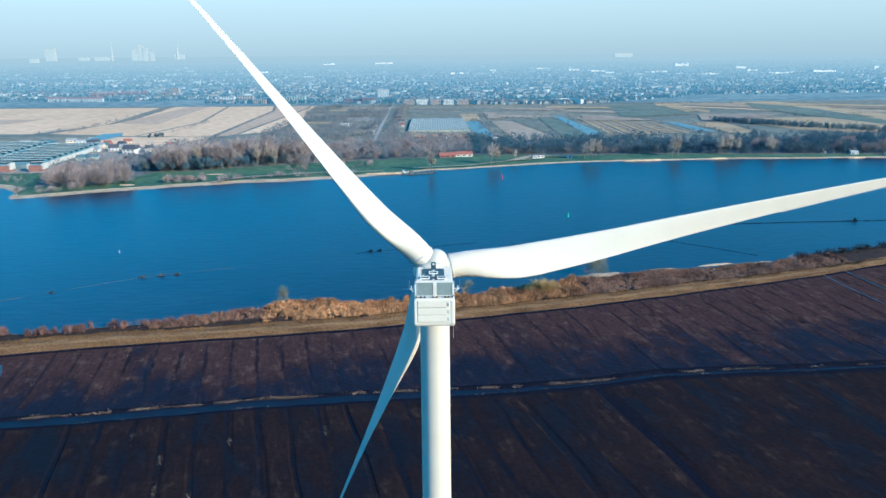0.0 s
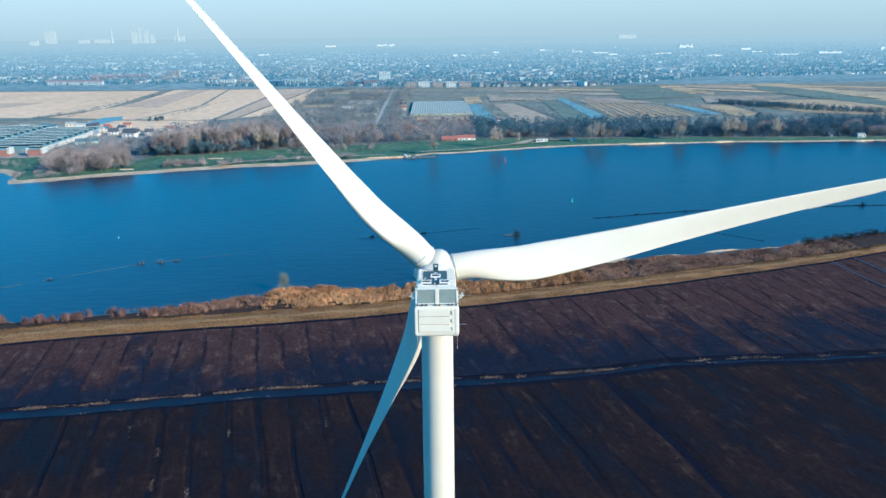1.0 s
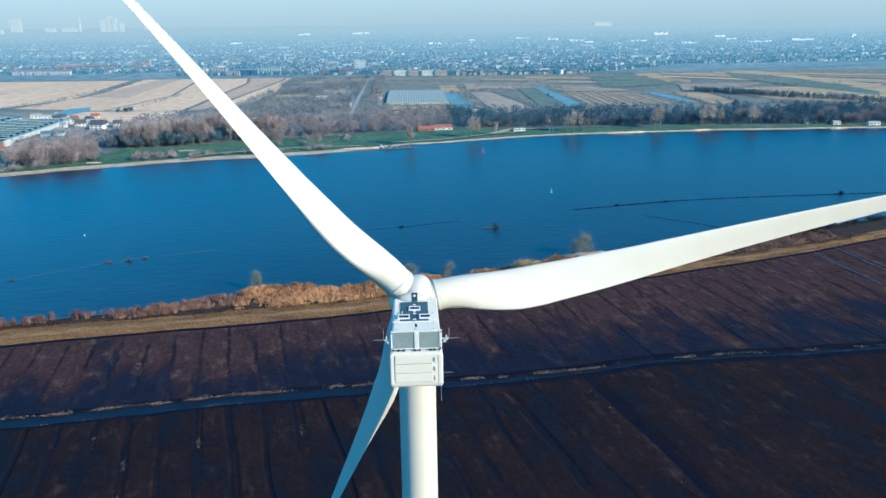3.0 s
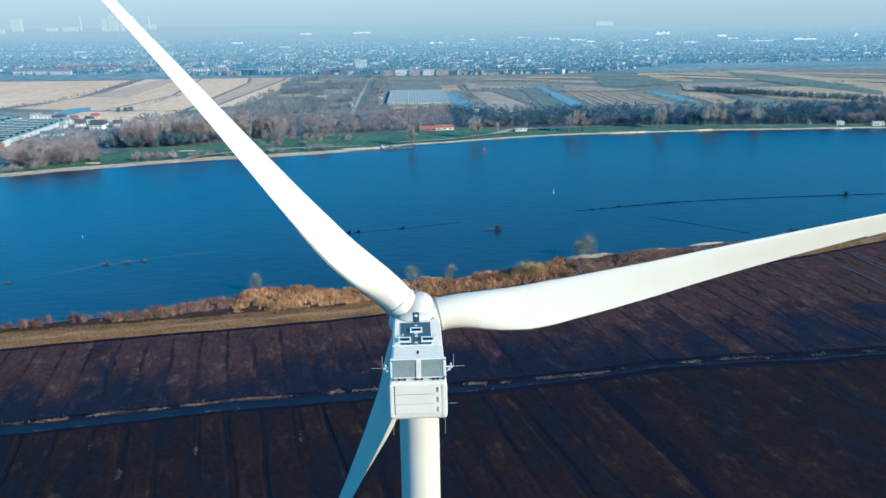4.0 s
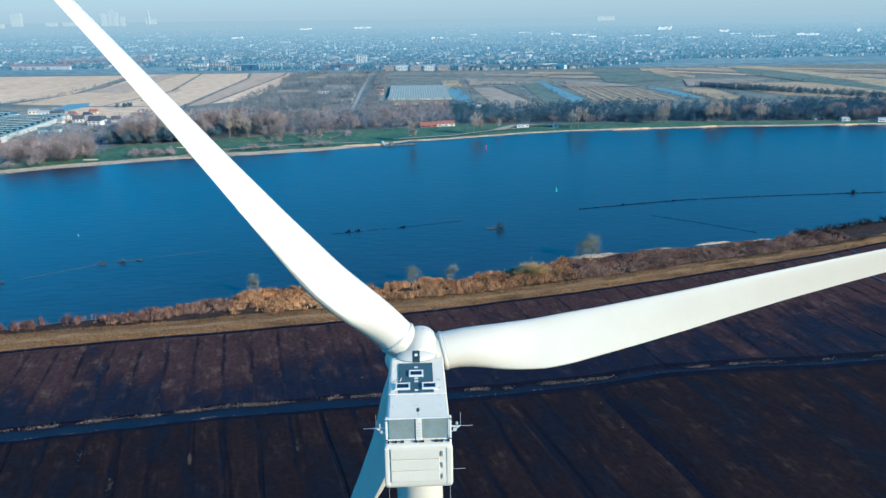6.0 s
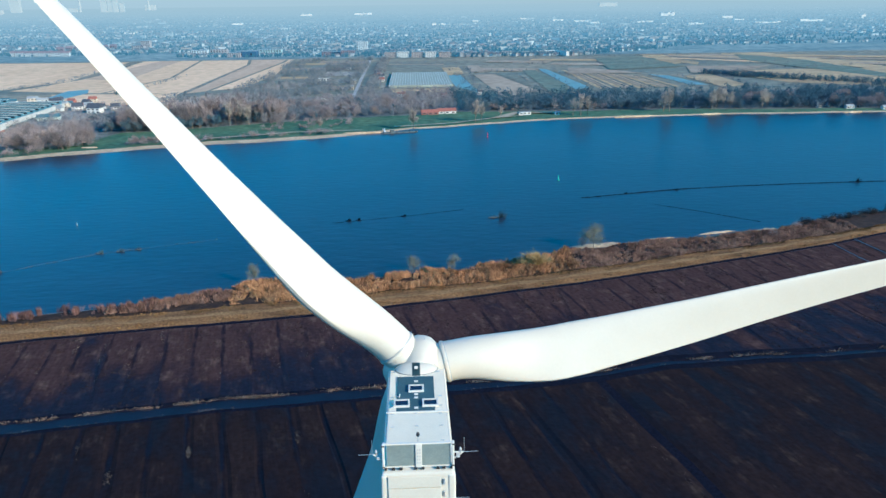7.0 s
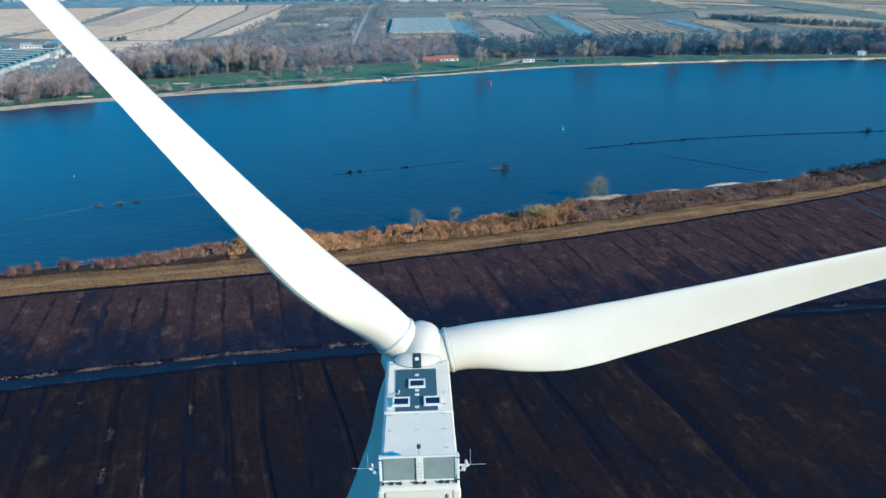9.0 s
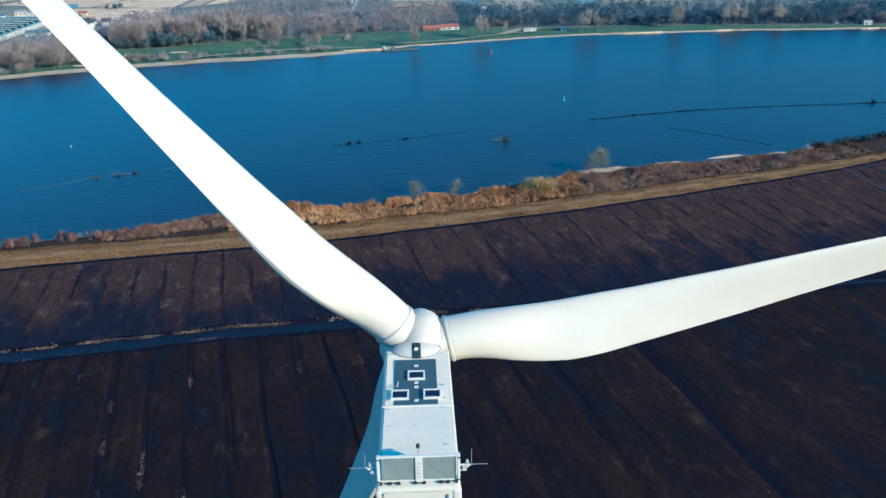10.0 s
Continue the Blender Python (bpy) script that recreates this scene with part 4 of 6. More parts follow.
def bare_tree(seed, height, width, n, twig, trunk_top=0.7, low=0.2, lobes=15):
    """A winter tree: trunk, forking limbs and a domed, lobed crown of fine twigs that point outwards."""
    r = random.Random(seed)
    tv, tf, cv, cf = [], [], [], []
    stick(tv, tf, Vector((0, 0, -0.5)), Vector((r.uniform(-0.3, 0.3), r.uniform(-0.3, 0.3), height * trunk_top)), height * 0.014, height * 0.004)
    heads = []
    mid = height * (low + 1) / 2
    for k in range(lobes):
        a, q = r.uniform(0, 6.28), math.sqrt(r.random()) * 0.72
        up = r.uniform(-0.75, 0.8) * math.sqrt(1 - q * q)
        tip = Vector((math.cos(a) * q * width / 2, math.sin(a) * q * width / 2, mid + up * (height - mid) * 0.86))
        fork = Vector((0, 0, min(tip.z * 0.62, height * trunk_top * 0.9)))
        bend = fork.lerp(tip, 0.5) + Vector((0, 0, -0.03 * height))
        stick(tv, tf, fork, bend, height * 0.006, height * 0.004)
        stick(tv, tf, bend, tip, height * 0.004, height * 0.002)
        heads.append((tip, bend))
    for k in range(n):
        tip, bend = r.choice(heads)
        o = bend.lerp(tip, r.uniform(0.2, 1.05)) + Vector((r.gauss(0, 1), r.gauss(0, 1), r.gauss(0, 0.8))) * width * 0.075
        out = (o - Vector((0, 0, height * 0.3))).normalized()
        e = (out * 0.7 + Vector((r.gauss(0, 0.45), r.gauss(0, 0.45), r.gauss(0.25, 0.4)))) * height * r.uniform(0.05, 0.13)
        s = e.cross(Vector((r.uniform(-1, 1), r.uniform(-1, 1), r.uniform(-1, 1)))).normalized() * twig * r.uniform(0.5, 1.3)
        i = len(cv)
        cv.extend([tuple(o - s), tuple(o + s), tuple(o + e)])
        cf.append((i, i + 1, i + 2))
    return tv, tf, cv, cf


def tree_thing(name, lists, bark, twigs, label, category, group=""):
    tv, tf, cv, cf = lists
    root = tagged(new(name), label, category, group)
    t = new("trunk", mesh_of("trunk", tv, tf, [bark]))
    c = new("crown", mesh_of("crown", cv, cf, [twigs]))
    t.parent = c.parent = root
    return root


def height_at(x, y):
    """Ground level beyond the near bank."""
    return 1.6 + (float(rise(y)) if y > 2040 else 0)


# trees and shrubs of the near bank
for seed, x, y, h, w, n, mat, label, cat in (
        (11, -93, 348, 13.5, 8.5, 760, TWIG_OLIVE, "slender bare willow at the water's edge", "tree"),
        (12, -2, 362, 10.0, 12.0, 900, TWIG_OLIVE, "low bare willow bush among dry reeds", "bush"),
        (13, 21, 364, 10.5, 11.0, 850, TWIG_OLIVE, "bare willow bush beside the reeds", "bush"),
        (14, 113, 396, 17.0, 20.0, 2000, TWIG_OLIVE, "tall bare tree on a sandy spit", "tree"),
        (15, 105, 396, 8.0, 7.0, 350, TWIG, "small bare tree leaning over the water", "tree"),
        (17, 236, 408, 6.0, 9.0, 500, TWIG, "brown thicket bush on the bank", "bush"),
        (18, 262, 428, 5.0, 9.0, 500, TWIG, "dark thicket bush at the water's edge", "bush")):
    tr = tree_thing(cat, bare_tree(seed, h, w, int(n * 2.2), 0.06, 0.55, 0.02, 24), BARK, mat, label, cat)
    tr.location = (x, y, 0.3)
gold = tree_thing("shrub", clump_tree(31, 6.5, 15.0, 3400, 0.13, 0.05), BARK, SHRUB_GOLD, "golden willow shrub among brown reeds", "shrub")
gold.location = (71, 365, 0.9)
gold = tree_thing("shrub", clump_tree(32, 3.6, 8.0, 500, 0.09, 0.08), BARK, SHRUB_GOLD, "small yellowish shrub in the reeds", "shrub")
gold.location = (62, 364, 0.9)


def slivers(points, rnd, tall, wide, lean, per):
    """Upright slivers in clumps round the points given."""
    V, F = [], []
    for x, y, z, k in points:
        for _ in range(per):
            ox, oy = x + rnd.gauss(0, 0.55), y + rnd.gauss(0, 0.55)
            a = rnd.uniform(0, 3.14)
            h = tall * k * rnd.uniform(0.3, 1.0) ** 0.7 * 1.3
            w = wide * rnd.uniform(0.6, 1.3)
            dx, dy = rnd.gauss(0, lean) * h, rnd.gauss(0, lean) * h
            i = len(V)
            V += [(ox - math.cos(a) * w * 0.5, oy - math.sin(a) * w * 0.5, z), (ox + math.cos(a) * w * 0.5, oy + math.sin(a) * w * 0.5, z),
                  (ox + dx * 0.6 + math.cos(a) * w, oy + dy * 0.6 + math.sin(a) * w, z + h * 0.72), (ox + dx, oy + dy, z + h), (ox + dx * 0.6 - math.cos(a) * w, oy + dy * 0.6 - math.sin(a) * w, z + h * 0.66)]
            F.append((i, i + 1, i + 2, i + 3, i + 4))
    return V, F


def reed_points(x0, x1, n, rnd, thin, near=0.0):
    out = []
    while len(out) < n:
        x = rnd.uniform(x0, x1)
        a, b = float(reed(np.array([x]))[0]), float(nearw(np.array([x]))[0])
        b = max(b, a + 5)
        f = near + (1 - near) * rnd.random() ** 0.8
        y = a + 0.6 + (b - a - 0.4 - (2.6 if x > 100 else 0)) * f
        patch = 0.8 * noise.noise(Vector((x / 13, y / 9, 3.3))) + 0.62 * noise.noise(Vector((x / 2.3, y / 2.3, 1.7)))
        if patch < thin + rnd.uniform(-0.2, 0.2):
            continue
        out.append((x, y, 1.15 - 0.9 * (y - a) / (b - a) - 0.1, max(0.3, 0.68 + 0.42 * patch + 0.7 * noise.noise(Vector((x / 1.7, y / 1.7, 9)))) ))
    return out


rr = random.Random(5)
for name, x0, x1, n, thin, mat, tall, per, near, label in (
        ("reeds", -100, 95, 19000, -0.02, REED, 3.0, 6, 0.0, "dense golden dry reeds along the river bank"), ("reeds", 90, 300, 17000, -0.02, REED_ROSE, 2.0, 6, 0.0, "low reddish-brown reeds on the river bank"),
        ("reeds", -160, -95, 3000, 0.0, REED_ROSE, 2.6, 5, 0.2, "thinning tan reeds at the water's edge"), ("reeds", -330, -140, 3000, 0.30, REED_PURPLE, 3.6, 7, 0.4, "loose clumps of dusky reeds at the water's edge")):
    V2, F2 = slivers(reed_points(x0, x1, n, rr, thin, near), rr, tall, 0.095, 0.12, per)
    tagged(new(name, mesh_of(name, V2, F2, [mat])), label, "reeds", kind="stuff")
# rough grass over the bank
pts = []
while len(pts) < 6500:
    x = rr.uniform(-260, 330)
    a, b = float(edge(np.array([x]))[0]), float(reed(np.array([x]))[0])
    f = rr.random()
    if noise.noise(Vector((x / 11, f * 3, 6.1))) + 0.8 * (abs(f - 0.48) - 0.22) + rr.uniform(-0.2, 0.2) > 0.05:
        pts.append((x, a + 0.8 + (b - a) * f, 0.95 + 0.4 * min(f, 0.5), rr.uniform(0.4, 1.2)))
GRASS = material("dead_bank_grass", lin(0.075, 0.043, 0.020), lin(0.24, 0.135, 0.055), 0.06, rough=0.95, fine=0.8, fine_amount=0.35, island=0.45, specular=0.15)
V2, F2 = slivers(pts, rr, 0.55, 0.13, 0.5, 5)
tagged(new("bank_grass", mesh_of("bank_grass", V2, F2, [GRASS])), "rough dead grass along the river bank", "grass", kind="stuff")

# bleached tufts along the ditch and the furrows
pts = []
for _ in range(8500):
    x = rr.uniform(-260, 330)
    upper = rr.random() < 0.86
    grow = noise.noise(Vector((x / 11, 0.3 if upper else 5.3, 0))) + rr.uniform(-0.3, 0.3)
    if grow > ((0.02 if x < 30 else 0.22) if upper else 0.2):
        yy, pw = float(ditch(np.array([x]))[0]), float(pool(np.array([x]))[0])
        pts.append((x, yy + (pw + 0.7 + abs(rr.gauss(0, 0.5)) if upper else -pw - 0.8 - abs(rr.gauss(0, 0.4))), 0.3, rr.uniform(0.25, 1.5) * (1 if upper else 0.6)))
for k in (-10, -9, -9, -8, -8, -7, -7, -4):
    for _ in range(240):
        y = rr.uniform(105, 205)
        u = k * PITCH - 4.0 + 0.9
        if noise.noise(Vector((y / 15, k * 3.7, 0))) > 0.18:
            kk = k + 24
            pts.append((u - 0.26 * (y - 228) + 0.75 * math.sin(y / 26 + kk * 1.9) + 0.35 * math.sin(y / 9.5 + kk * 4.3) + rr.gauss(0, 0.1), y, 0.3, rr.uniform(0.2, 0.5)))
for _ in range(420):                           # along the wide drain
    y = rr.uniform(95, 224)
    if noise.noise(Vector((y / 12, 8.8, 0))) > -0.15:
        pts.append((6 * PITCH - 4.0 - 4.6 - 0.26 * (y - 228) + rr.gauss(0, 0.35), y, 0.42, rr.uniform(0.15, 0.4)))
for k in range(-17, -1):                       # pale clumps along the furrows beyond the ditch
    for _ in range(70):
        y = rr.uniform(238, 292)
        if noise.noise(Vector((y / 9, k * 5.3, 2.2))) > 0.12:
            pts.append((k * PITCH - 4.0 - 0.27 * (y - 228) + rr.gauss(0, 0.7), y, 0.45, rr.uniform(0.2, 0.6)))
for _ in range(1900):
    x = rr.uniform(-240, 300)
    yy = float(edge(np.array([x]))[0])
    pts.append((x, yy + 0.3 + rr.gauss(0, 0.25), 0.85, rr.uniform(0.25, 0.6)))
V2, F2 = slivers(pts, rr, 0.6, 0.07, 0.45, 3)
tagged(new("grass_tufts", mesh_of("grass_tufts", V2, F2, [TUFT])), "pale dry grass tufts along the field ditches", "grass", kind="stuff")
# short weeds over the upper field
pts = []
while len(pts) < 7000:
    x, y = rr.uniform(-240, 320), rr.uniform(215, 400)
    if not (float(ditch(np.array([x]))[0]) + 5 < y < float(edge(np.array([x]))[0]) - 3):
        continue
    if noise.noise(Vector((x / 9 + y * 0.02, y / 26, 5.1))) + 0.4 * noise.noise(Vector((x / 3, y / 6, 2))) > 0.1 + rr.uniform(-0.15, 0.15):
        pts.append((x, y, 0.52, rr.uniform(0.4, 1.0)))
WEED = material("withered_weeds", lin(0.020, 0.014, 0.015), lin(0.046, 0.030, 0.028), 0.05, rough=0.95, fine=0.8, fine_amount=0.3, island=0.4, specular=0.15)
V2, F2 = slivers(pts, rr, 0.30, 0.20, 0.6, 4)
tagged(new("weeds", mesh_of("weeds", V2, F2, [WEED])), "short withered weeds over the peat field", "weeds", kind="stuff")

# dark bushes that line the bank further up the river
bush = None
for k in range(40):
    x = 266 + 170 * (k + rr.random()) / 40
    y = float(nearw(np.array([x]))[0]) - rr.uniform(1.5, 9 if k % 3 == 0 else 4)
    m = Matrix.LocRotScale((x, y, 0.2), Euler((0, 0, rr.uniform(0, 6))), None)
    if bush is None:
        bush = tree_thing("bush", bare_tree(21, 4.2, 7.0, 800, 0.11, 0.5, 0.02, 12), BARK, DARKBUSH, "dark leafless bush on the river bank", "bush", "dark bushes along the bank")
        bush.matrix_basis = m
        ob = bush
    else:
        ob = copy_thing(bush, m)
    ob.scale = (rr.uniform(0.8, 1.6),) * 2 + (rr.uniform(0.6, 1.3),)


# pale sand at the water's edge
def patch(name, ring, z, mat, label, category, kind="structure"):
    V3 = [(x, y, z) for x, y in ring]
    return tagged(new(name, mesh_of(name, V3, [tuple(range(len(ring)))], [mat])), label, category, kind=kind)


def blob(x, y, a, b, turn, seed, n=22, jag=0.32):
    r = random.Random(seed)
    out = []
    for k in range(n):
        t = 2 * math.pi * k / n
        s = 1 + r.uniform(-jag, jag)
        p = (a * s * math.cos(t), b * s * math.sin(t))
        out.append((x + p[0] * math.cos(turn) - p[1] * math.sin(turn), y + p[0] * math.sin(turn) + p[1] * math.cos(turn)))
    return out


def sandbank(x, y, a, b, turn, seed, top=0.5):
    outer, inner = blob(x, y, a, b, turn, seed), blob(x, y, a * 0.6, b * 0.55, turn, seed)
    V3 = [(p, q, -0.3) for p, q in outer] + [(p, q, top) for p, q in inner]
    n = len(outer)
    F3 = [(k, (k + 1) % n, n + (k + 1) % n, n + k) for k in range(n)] + [tuple(range(n, 2 * n))]
    return tagged(new("sandbank", mesh_of("sandbank", V3, F3, [SAND])), "pale sand bank at the water's edge", "sand", kind="structure")


for k, (x, y, a, b) in enumerate(((116, 400, 22, 5.0), (203, 421, 14, 2.6), (240, 424, 9, 5.0), (-56, 346, 13, 2.5), (160, 410, 14, 2.2))):
    sandbank(x, y, a, b, 0.22, 60 + k)

patch("water", [(-262, 264), (-223, 264), (-216.5, 261.5), (-212.5, 255), (-209.5, 248), (-209.5, 243), (-213, 238.5), (-222, 237), (-262, 240)], 0.68, WATER, "small blue pool at the field's edge", "pool")
for ax, ay, bx, by, cx, cy, w in ((266, 401, 268, 366, 273, 328, 0.45), (285, 406, 289, 368, 297, 322, 0.5)):
    patch("water", [(ax - w, ay), (bx - w * 1.2, by), (cx - w, cy), (cx + w, cy), (bx + w, by), (ax + w * 0.7, ay)], 0.70, WATER, "water standing in a wheel rut", "puddle")

# ---------------------------------------------------------------- in the river
def snag(x, y, seed, size, label):
    V3, F3 = [], []
    r = random.Random(seed)
    base = Vector((0, 0, 0.05))
    stick(V3, F3, Vector((-size, 0, 0.05)), Vector((size * 0.6, 0.5, 0.4)), 0.3, 0.15)
    for k in range(46):
        p = Vector((r.uniform(-size, size * 0.6), r.uniform(-0.8, 0.8), r.uniform(0, 0.4)))
        e = Vector((r.uniform(-1, 1), r.uniform(-0.6, 0.6), r.uniform(0.1, 1.3) * (1.6 if p.x > 0 else 0.4))) * size * 0.45
        stick(V3, F3, p, p + e, 0.10, 0.03)
    for k in range(int(size * 9)):
        p = Vector((r.uniform(-0.2, 0.6) ** 2 * size * 1.5, r.uniform(-0.8, 0.8), 0.2))
        stick(V3, F3, p, p + Vector((r.gauss(0.1, 0.25), r.gauss(0, 0.2), r.uniform(0.4, 1.0))) * size * 0.75, 0.07, 0.02)
    ob = tagged(new("driftwood_snag", mesh_of("driftwood_snag", V3, F3, [TWIG_DRY if size > 6 else DRIFT_PALE if y < 450 else DRIFT])), label, "driftwood")
    ob.location = (x, y, 0)
    return ob


snag(61, 468, 3, 8.0, "dark branches of a stranded tree in the river")
for k, (x, y, s) in enumerate(((378, 551, 5.0), (-203, 408, 3.2), (-191, 411, 3.0), (-181, 414, 2.4), (-9, 477, 2.2), (-49, 468, 2.4), (-42, 470, 2.0), (-250, 377, 2.2), (216, 537, 1.8), (172, 529, 1.5))):
    snag(x, y, 40 + k, s, "small tangle of driftwood caught on a sunken groyne")


def groyne(points, width, top, label, seed, stone=DRIFT):
    """A line of rough stones that just breaks the surface."""
    r = random.Random(seed)
    V3, F3 = [], []
    for (xa, ya), (xb, yb) in zip(points, points[1:]):
        n = int(math.hypot(xb - xa, yb - ya) / 0.6)
        for k in range(n):
            if r.random() < (0.05 if stone is DRIFT else 0.45) + 0.5 * noise.noise(Vector((xa / 9 + k / 14, seed, 0.3))):
                continue
            f = (k + r.random()) / n
            cx, cy = xa + (xb - xa) * f, ya + (yb - ya) * f + r.gauss(0, 0.25)
            i = len(V3)
            s = width * r.uniform(0.5, 1.2)
            for j in range(5):
                t = 1.2566 * j + r.uniform(-0.3, 0.3)
                V3.append((cx + math.cos(t) * s * 1.3, cy + math.sin(t) * s, -0.3))
            V3.append((cx, cy, top * r.uniform(0.4, 1.4)))
            F3 += [(i + j, i + (j + 1) % 5, i + 5) for j in range(5)]
    return tagged(new("groyne", mesh_of("groyne", V3, F3, [stone])), label, "groyne", kind="structure")


groyne([(133, 518), (172, 528), (220, 539), (270, 545), (328, 549), (415, 552), (600, 556)], 1.35, 0.5, "low dark stone groyne barely above the river", 1)
groyne([(-300, 345), (-253, 375), (-230, 391), (-205, 407), (-170, 420), (-134, 432)], 0.7, 0.4, "sunken line of stones and debris in the river", 2, DRIFT_PALE)
groyne([(-60, 464), (-6, 478), (36, 492)], 0.65, 0.3, "faint line of stones under the surface", 3)
groyne([(185, 494), (210, 474), (244, 443)], 0.75, 0.35, "faint line of stones running to the bank", 4)

BUOY_RED = material("buoy_red", lin(0.42, 0.03, 0.08), lin(0.50, 0.04, 0.11), 1, rough=0.5)
BUOY_GREEN = material("buoy_green", lin(0.02, 0.36, 0.27), lin(0.03, 0.42, 0.32), 1, rough=0.5)


def buoy(x, y, mat, h, label):
    root = tagged(new("buoy"), label, "buoy")
    root.location = (x, y, 0)
    part("float", bm_lathe([(-0.5, 0), (-0.5, 0.9), (0.35, 1.15), (0.7, 1.0), (0.8, 0.5), (0.8, 0)], (0, 0, 0), (0, 0, 1), 16), mat, root, smooth=True)
    part("mast", bm_lathe([(0.75, 0.6), (h * 0.75, 0.35), (h * 0.78, 0)], (0, 0, 0), (0, 0, 1), 12), mat, root)
    part("topmark", bm_lathe([(h * 0.78, 0), (h * 0.78, 0.5), (h, 0.5), (h, 0)], (0, 0, 0), (0, 0, 1), 12), mat, root)
    return root


buoy(85, 796, BUOY_RED, 5.5, "red river buoy with a slim mast")
buoy(126, 580, BUOY_GREEN, 4.2, "green river buoy with a topmark")
post = tagged(new("marker_post"), "small white marker post in the river", "marker")
post.location = (-246, 474, 0)
part("pole", bm_rod((0, 0, -1), (0, 0, 1.5), 0.14), FRAME, post)
part("cap", bm_lathe([(1.5, 0), (1.5, 0.2), (1.7, 0.18), (1.8, 0)], (0, 0, 0), (0, 0, 1), 10), FRAME, post)

# landing stage on the far shore
PLANK = material("weathered_planks", lin(0.055, 0.085, 0.10), lin(0.12, 0.15, 0.16), 0.4, rough=0.9, fine=3, fine_amount=0.25)
jetty = tagged(new("jetty"), "weathered landing stage with a gangway on the far shore", "jetty")
jetty.location = (-18, 838, 0)
jetty.rotation_euler = (0, 0, radians(12))
part("pontoon", bm_box(44, 5.0, 1.4, (0, 0, 0.6), 0.15), PLANK, jetty)
for k in range(6):
    part("mooring_pile", bm_rod((-20 + k * 8, -2.9, -2), (-20 + k * 8, -2.9, 3.2), 0.25), DRIFT, jetty)
part("gangway", bm_box(2.2, 15, 0.4, (-17, 8.5, 2.0), 0.05, Matrix.Rotation(radians(6), 4, "X")), FRAME, jetty)
for s in (-1, 1):
    part("gangway_rail", bm_rod((-17 + s * 1.0, 1.5, 2.6), (-17 + s * 1.0, 15.5, 4.0), 0.08), FRAME, jetty)
part("shed", bm_box(4, 3, 2.6, (-9, 0, 2.6), 0.1), PLANK, jetty)

# ---------------------------------------------------------------- far bank trees
kinds = {
    "broad": tree_thing("tree", bare_tree(101, 22, 20, 1500, 0.17, 0.6, 0.16, 22), BARK, TWIG, "broad bare brown winter tree", "tree", "trees on the far bank"),
    "broad2": tree_thing("tree", bare_tree(102, 27, 18, 1400, 0.16, 0.7, 0.2, 20), BARK, TWIG, "tall bare brown winter tree", "tree", "trees on the far bank"),
    "low": tree_thing("tree", bare_tree(103, 14, 16, 1000, 0.15, 0.5, 0.1, 16), BARK, TWIG, "low bushy bare tree on the bank", "tree", "trees on the far bank"),
    "poplar": tree_thing("poplar_tree", bare_tree(104, 27, 10.5, 1000, 0.12, 0.85, 0.2, 18), BARK, TWIG_PALE, "slim pale bare poplar near the shore", "tree", "pale poplars on the far bank"),
    "dark": tree_thing("ivy_tree", bare_tree(105, 18, 14, 900, 0.26, 0.6, 0.06, 18), BARK, EVERGREEN, "dark ivy-clad bare tree on the bank", "tree", "dark trees on the far bank"),
    "shrub": tree_thing("shrub", clump_tree(106, 5, 8, 140, 0.14, 0.08), BARK, TWIG, "low bare shrub on the meadow", "shrub", "shrubs on the far meadow"),
}
used = set()


def plant(kind, x, y, size=1.0, turn=0.0):
    m = Matrix.LocRotScale((x, y, height_at(x, y) - 0.2), Euler((0, 0, turn)), None)
    ob = kinds[kind]
    if kind not in used:
        used.add(kind)
        ob.matrix_basis = m
    else:
        ob = copy_thing(ob, m)
    ob.scale = (size, size, size * (0.9 + 0.2 * rt.random()))
    return ob


rt = random.Random(77)
for x, y, s in ((-1, 853, 0.98), (80, 902, 0.95), (88, 905, 0.9), (116, 925, 0.6), (216, 940, 0.85), (226, 938, 1.0), (235, 938, 0.9), (347, 960, 0.95), (356, 962, 1.05), (421, 975, 1.0), (429, 978, 1.05), (438, 978, 1.1), (447, 976, 0.95),
                (492, 972, 1.0), (500, 975, 0.8), (-115, 850, 0.6), (-313, 890, 1.1), (-300, 896, 1.05), (-238, 905, 1.15), (-225, 912, 1.1), (-214, 910, 1.0), (-350, 880, 1.0)):
    plant("poplar", x, y, s * 1.2, rt.uniform(0, 6))


def scatter(n, x0, x1, near, far_off, mix, smin, smax):
    for _ in range(n):
        x = rt.uniform(x0, x1)
        f = rt.random() ** 1.6
        y = near(x) + far_off * f + rt.uniform(-3, 3)
        plant(rt.choice(mix), x, y, rt.uniform(smin, smax), rt.uniform(0, 6))


foot = lambda x: float(along(np.array([x]), WOOD_FOOT)[0])
for _ in range(72):                            # rounded grove by the shore, open meadow beyond it
    f = rt.random() ** 1.4
    x, y = rt.uniform(-448, -360) - 26 * f, 756 + 80 * f + rt.uniform(-3, 3)
    plant(rt.choice(("broad", "broad", "low")), x, y + max(0, x + 390) * 1.0, rt.uniform(0.9, 1.15), rt.uniform(0, 6))
scatter(82, -372, -180, lambda x: foot(x) + 6, 90, ("broad2", "broad2", "broad2", "broad"), 0.95, 1.3)
scatter(64, -400, -200, lambda x: max(foot(x), 864) + 1, 55, ("dark",), 0.75, 1.2)
scatter(40, -180, 10, lambda x: foot(x) + 4, 120, ("broad", "low", "dark", "low"), 0.7, 1.0)
scatter(74, 85, 460, lambda x: foot(x) + 6, 70, ("dark", "dark", "dark", "low"), 0.75, 1.0)
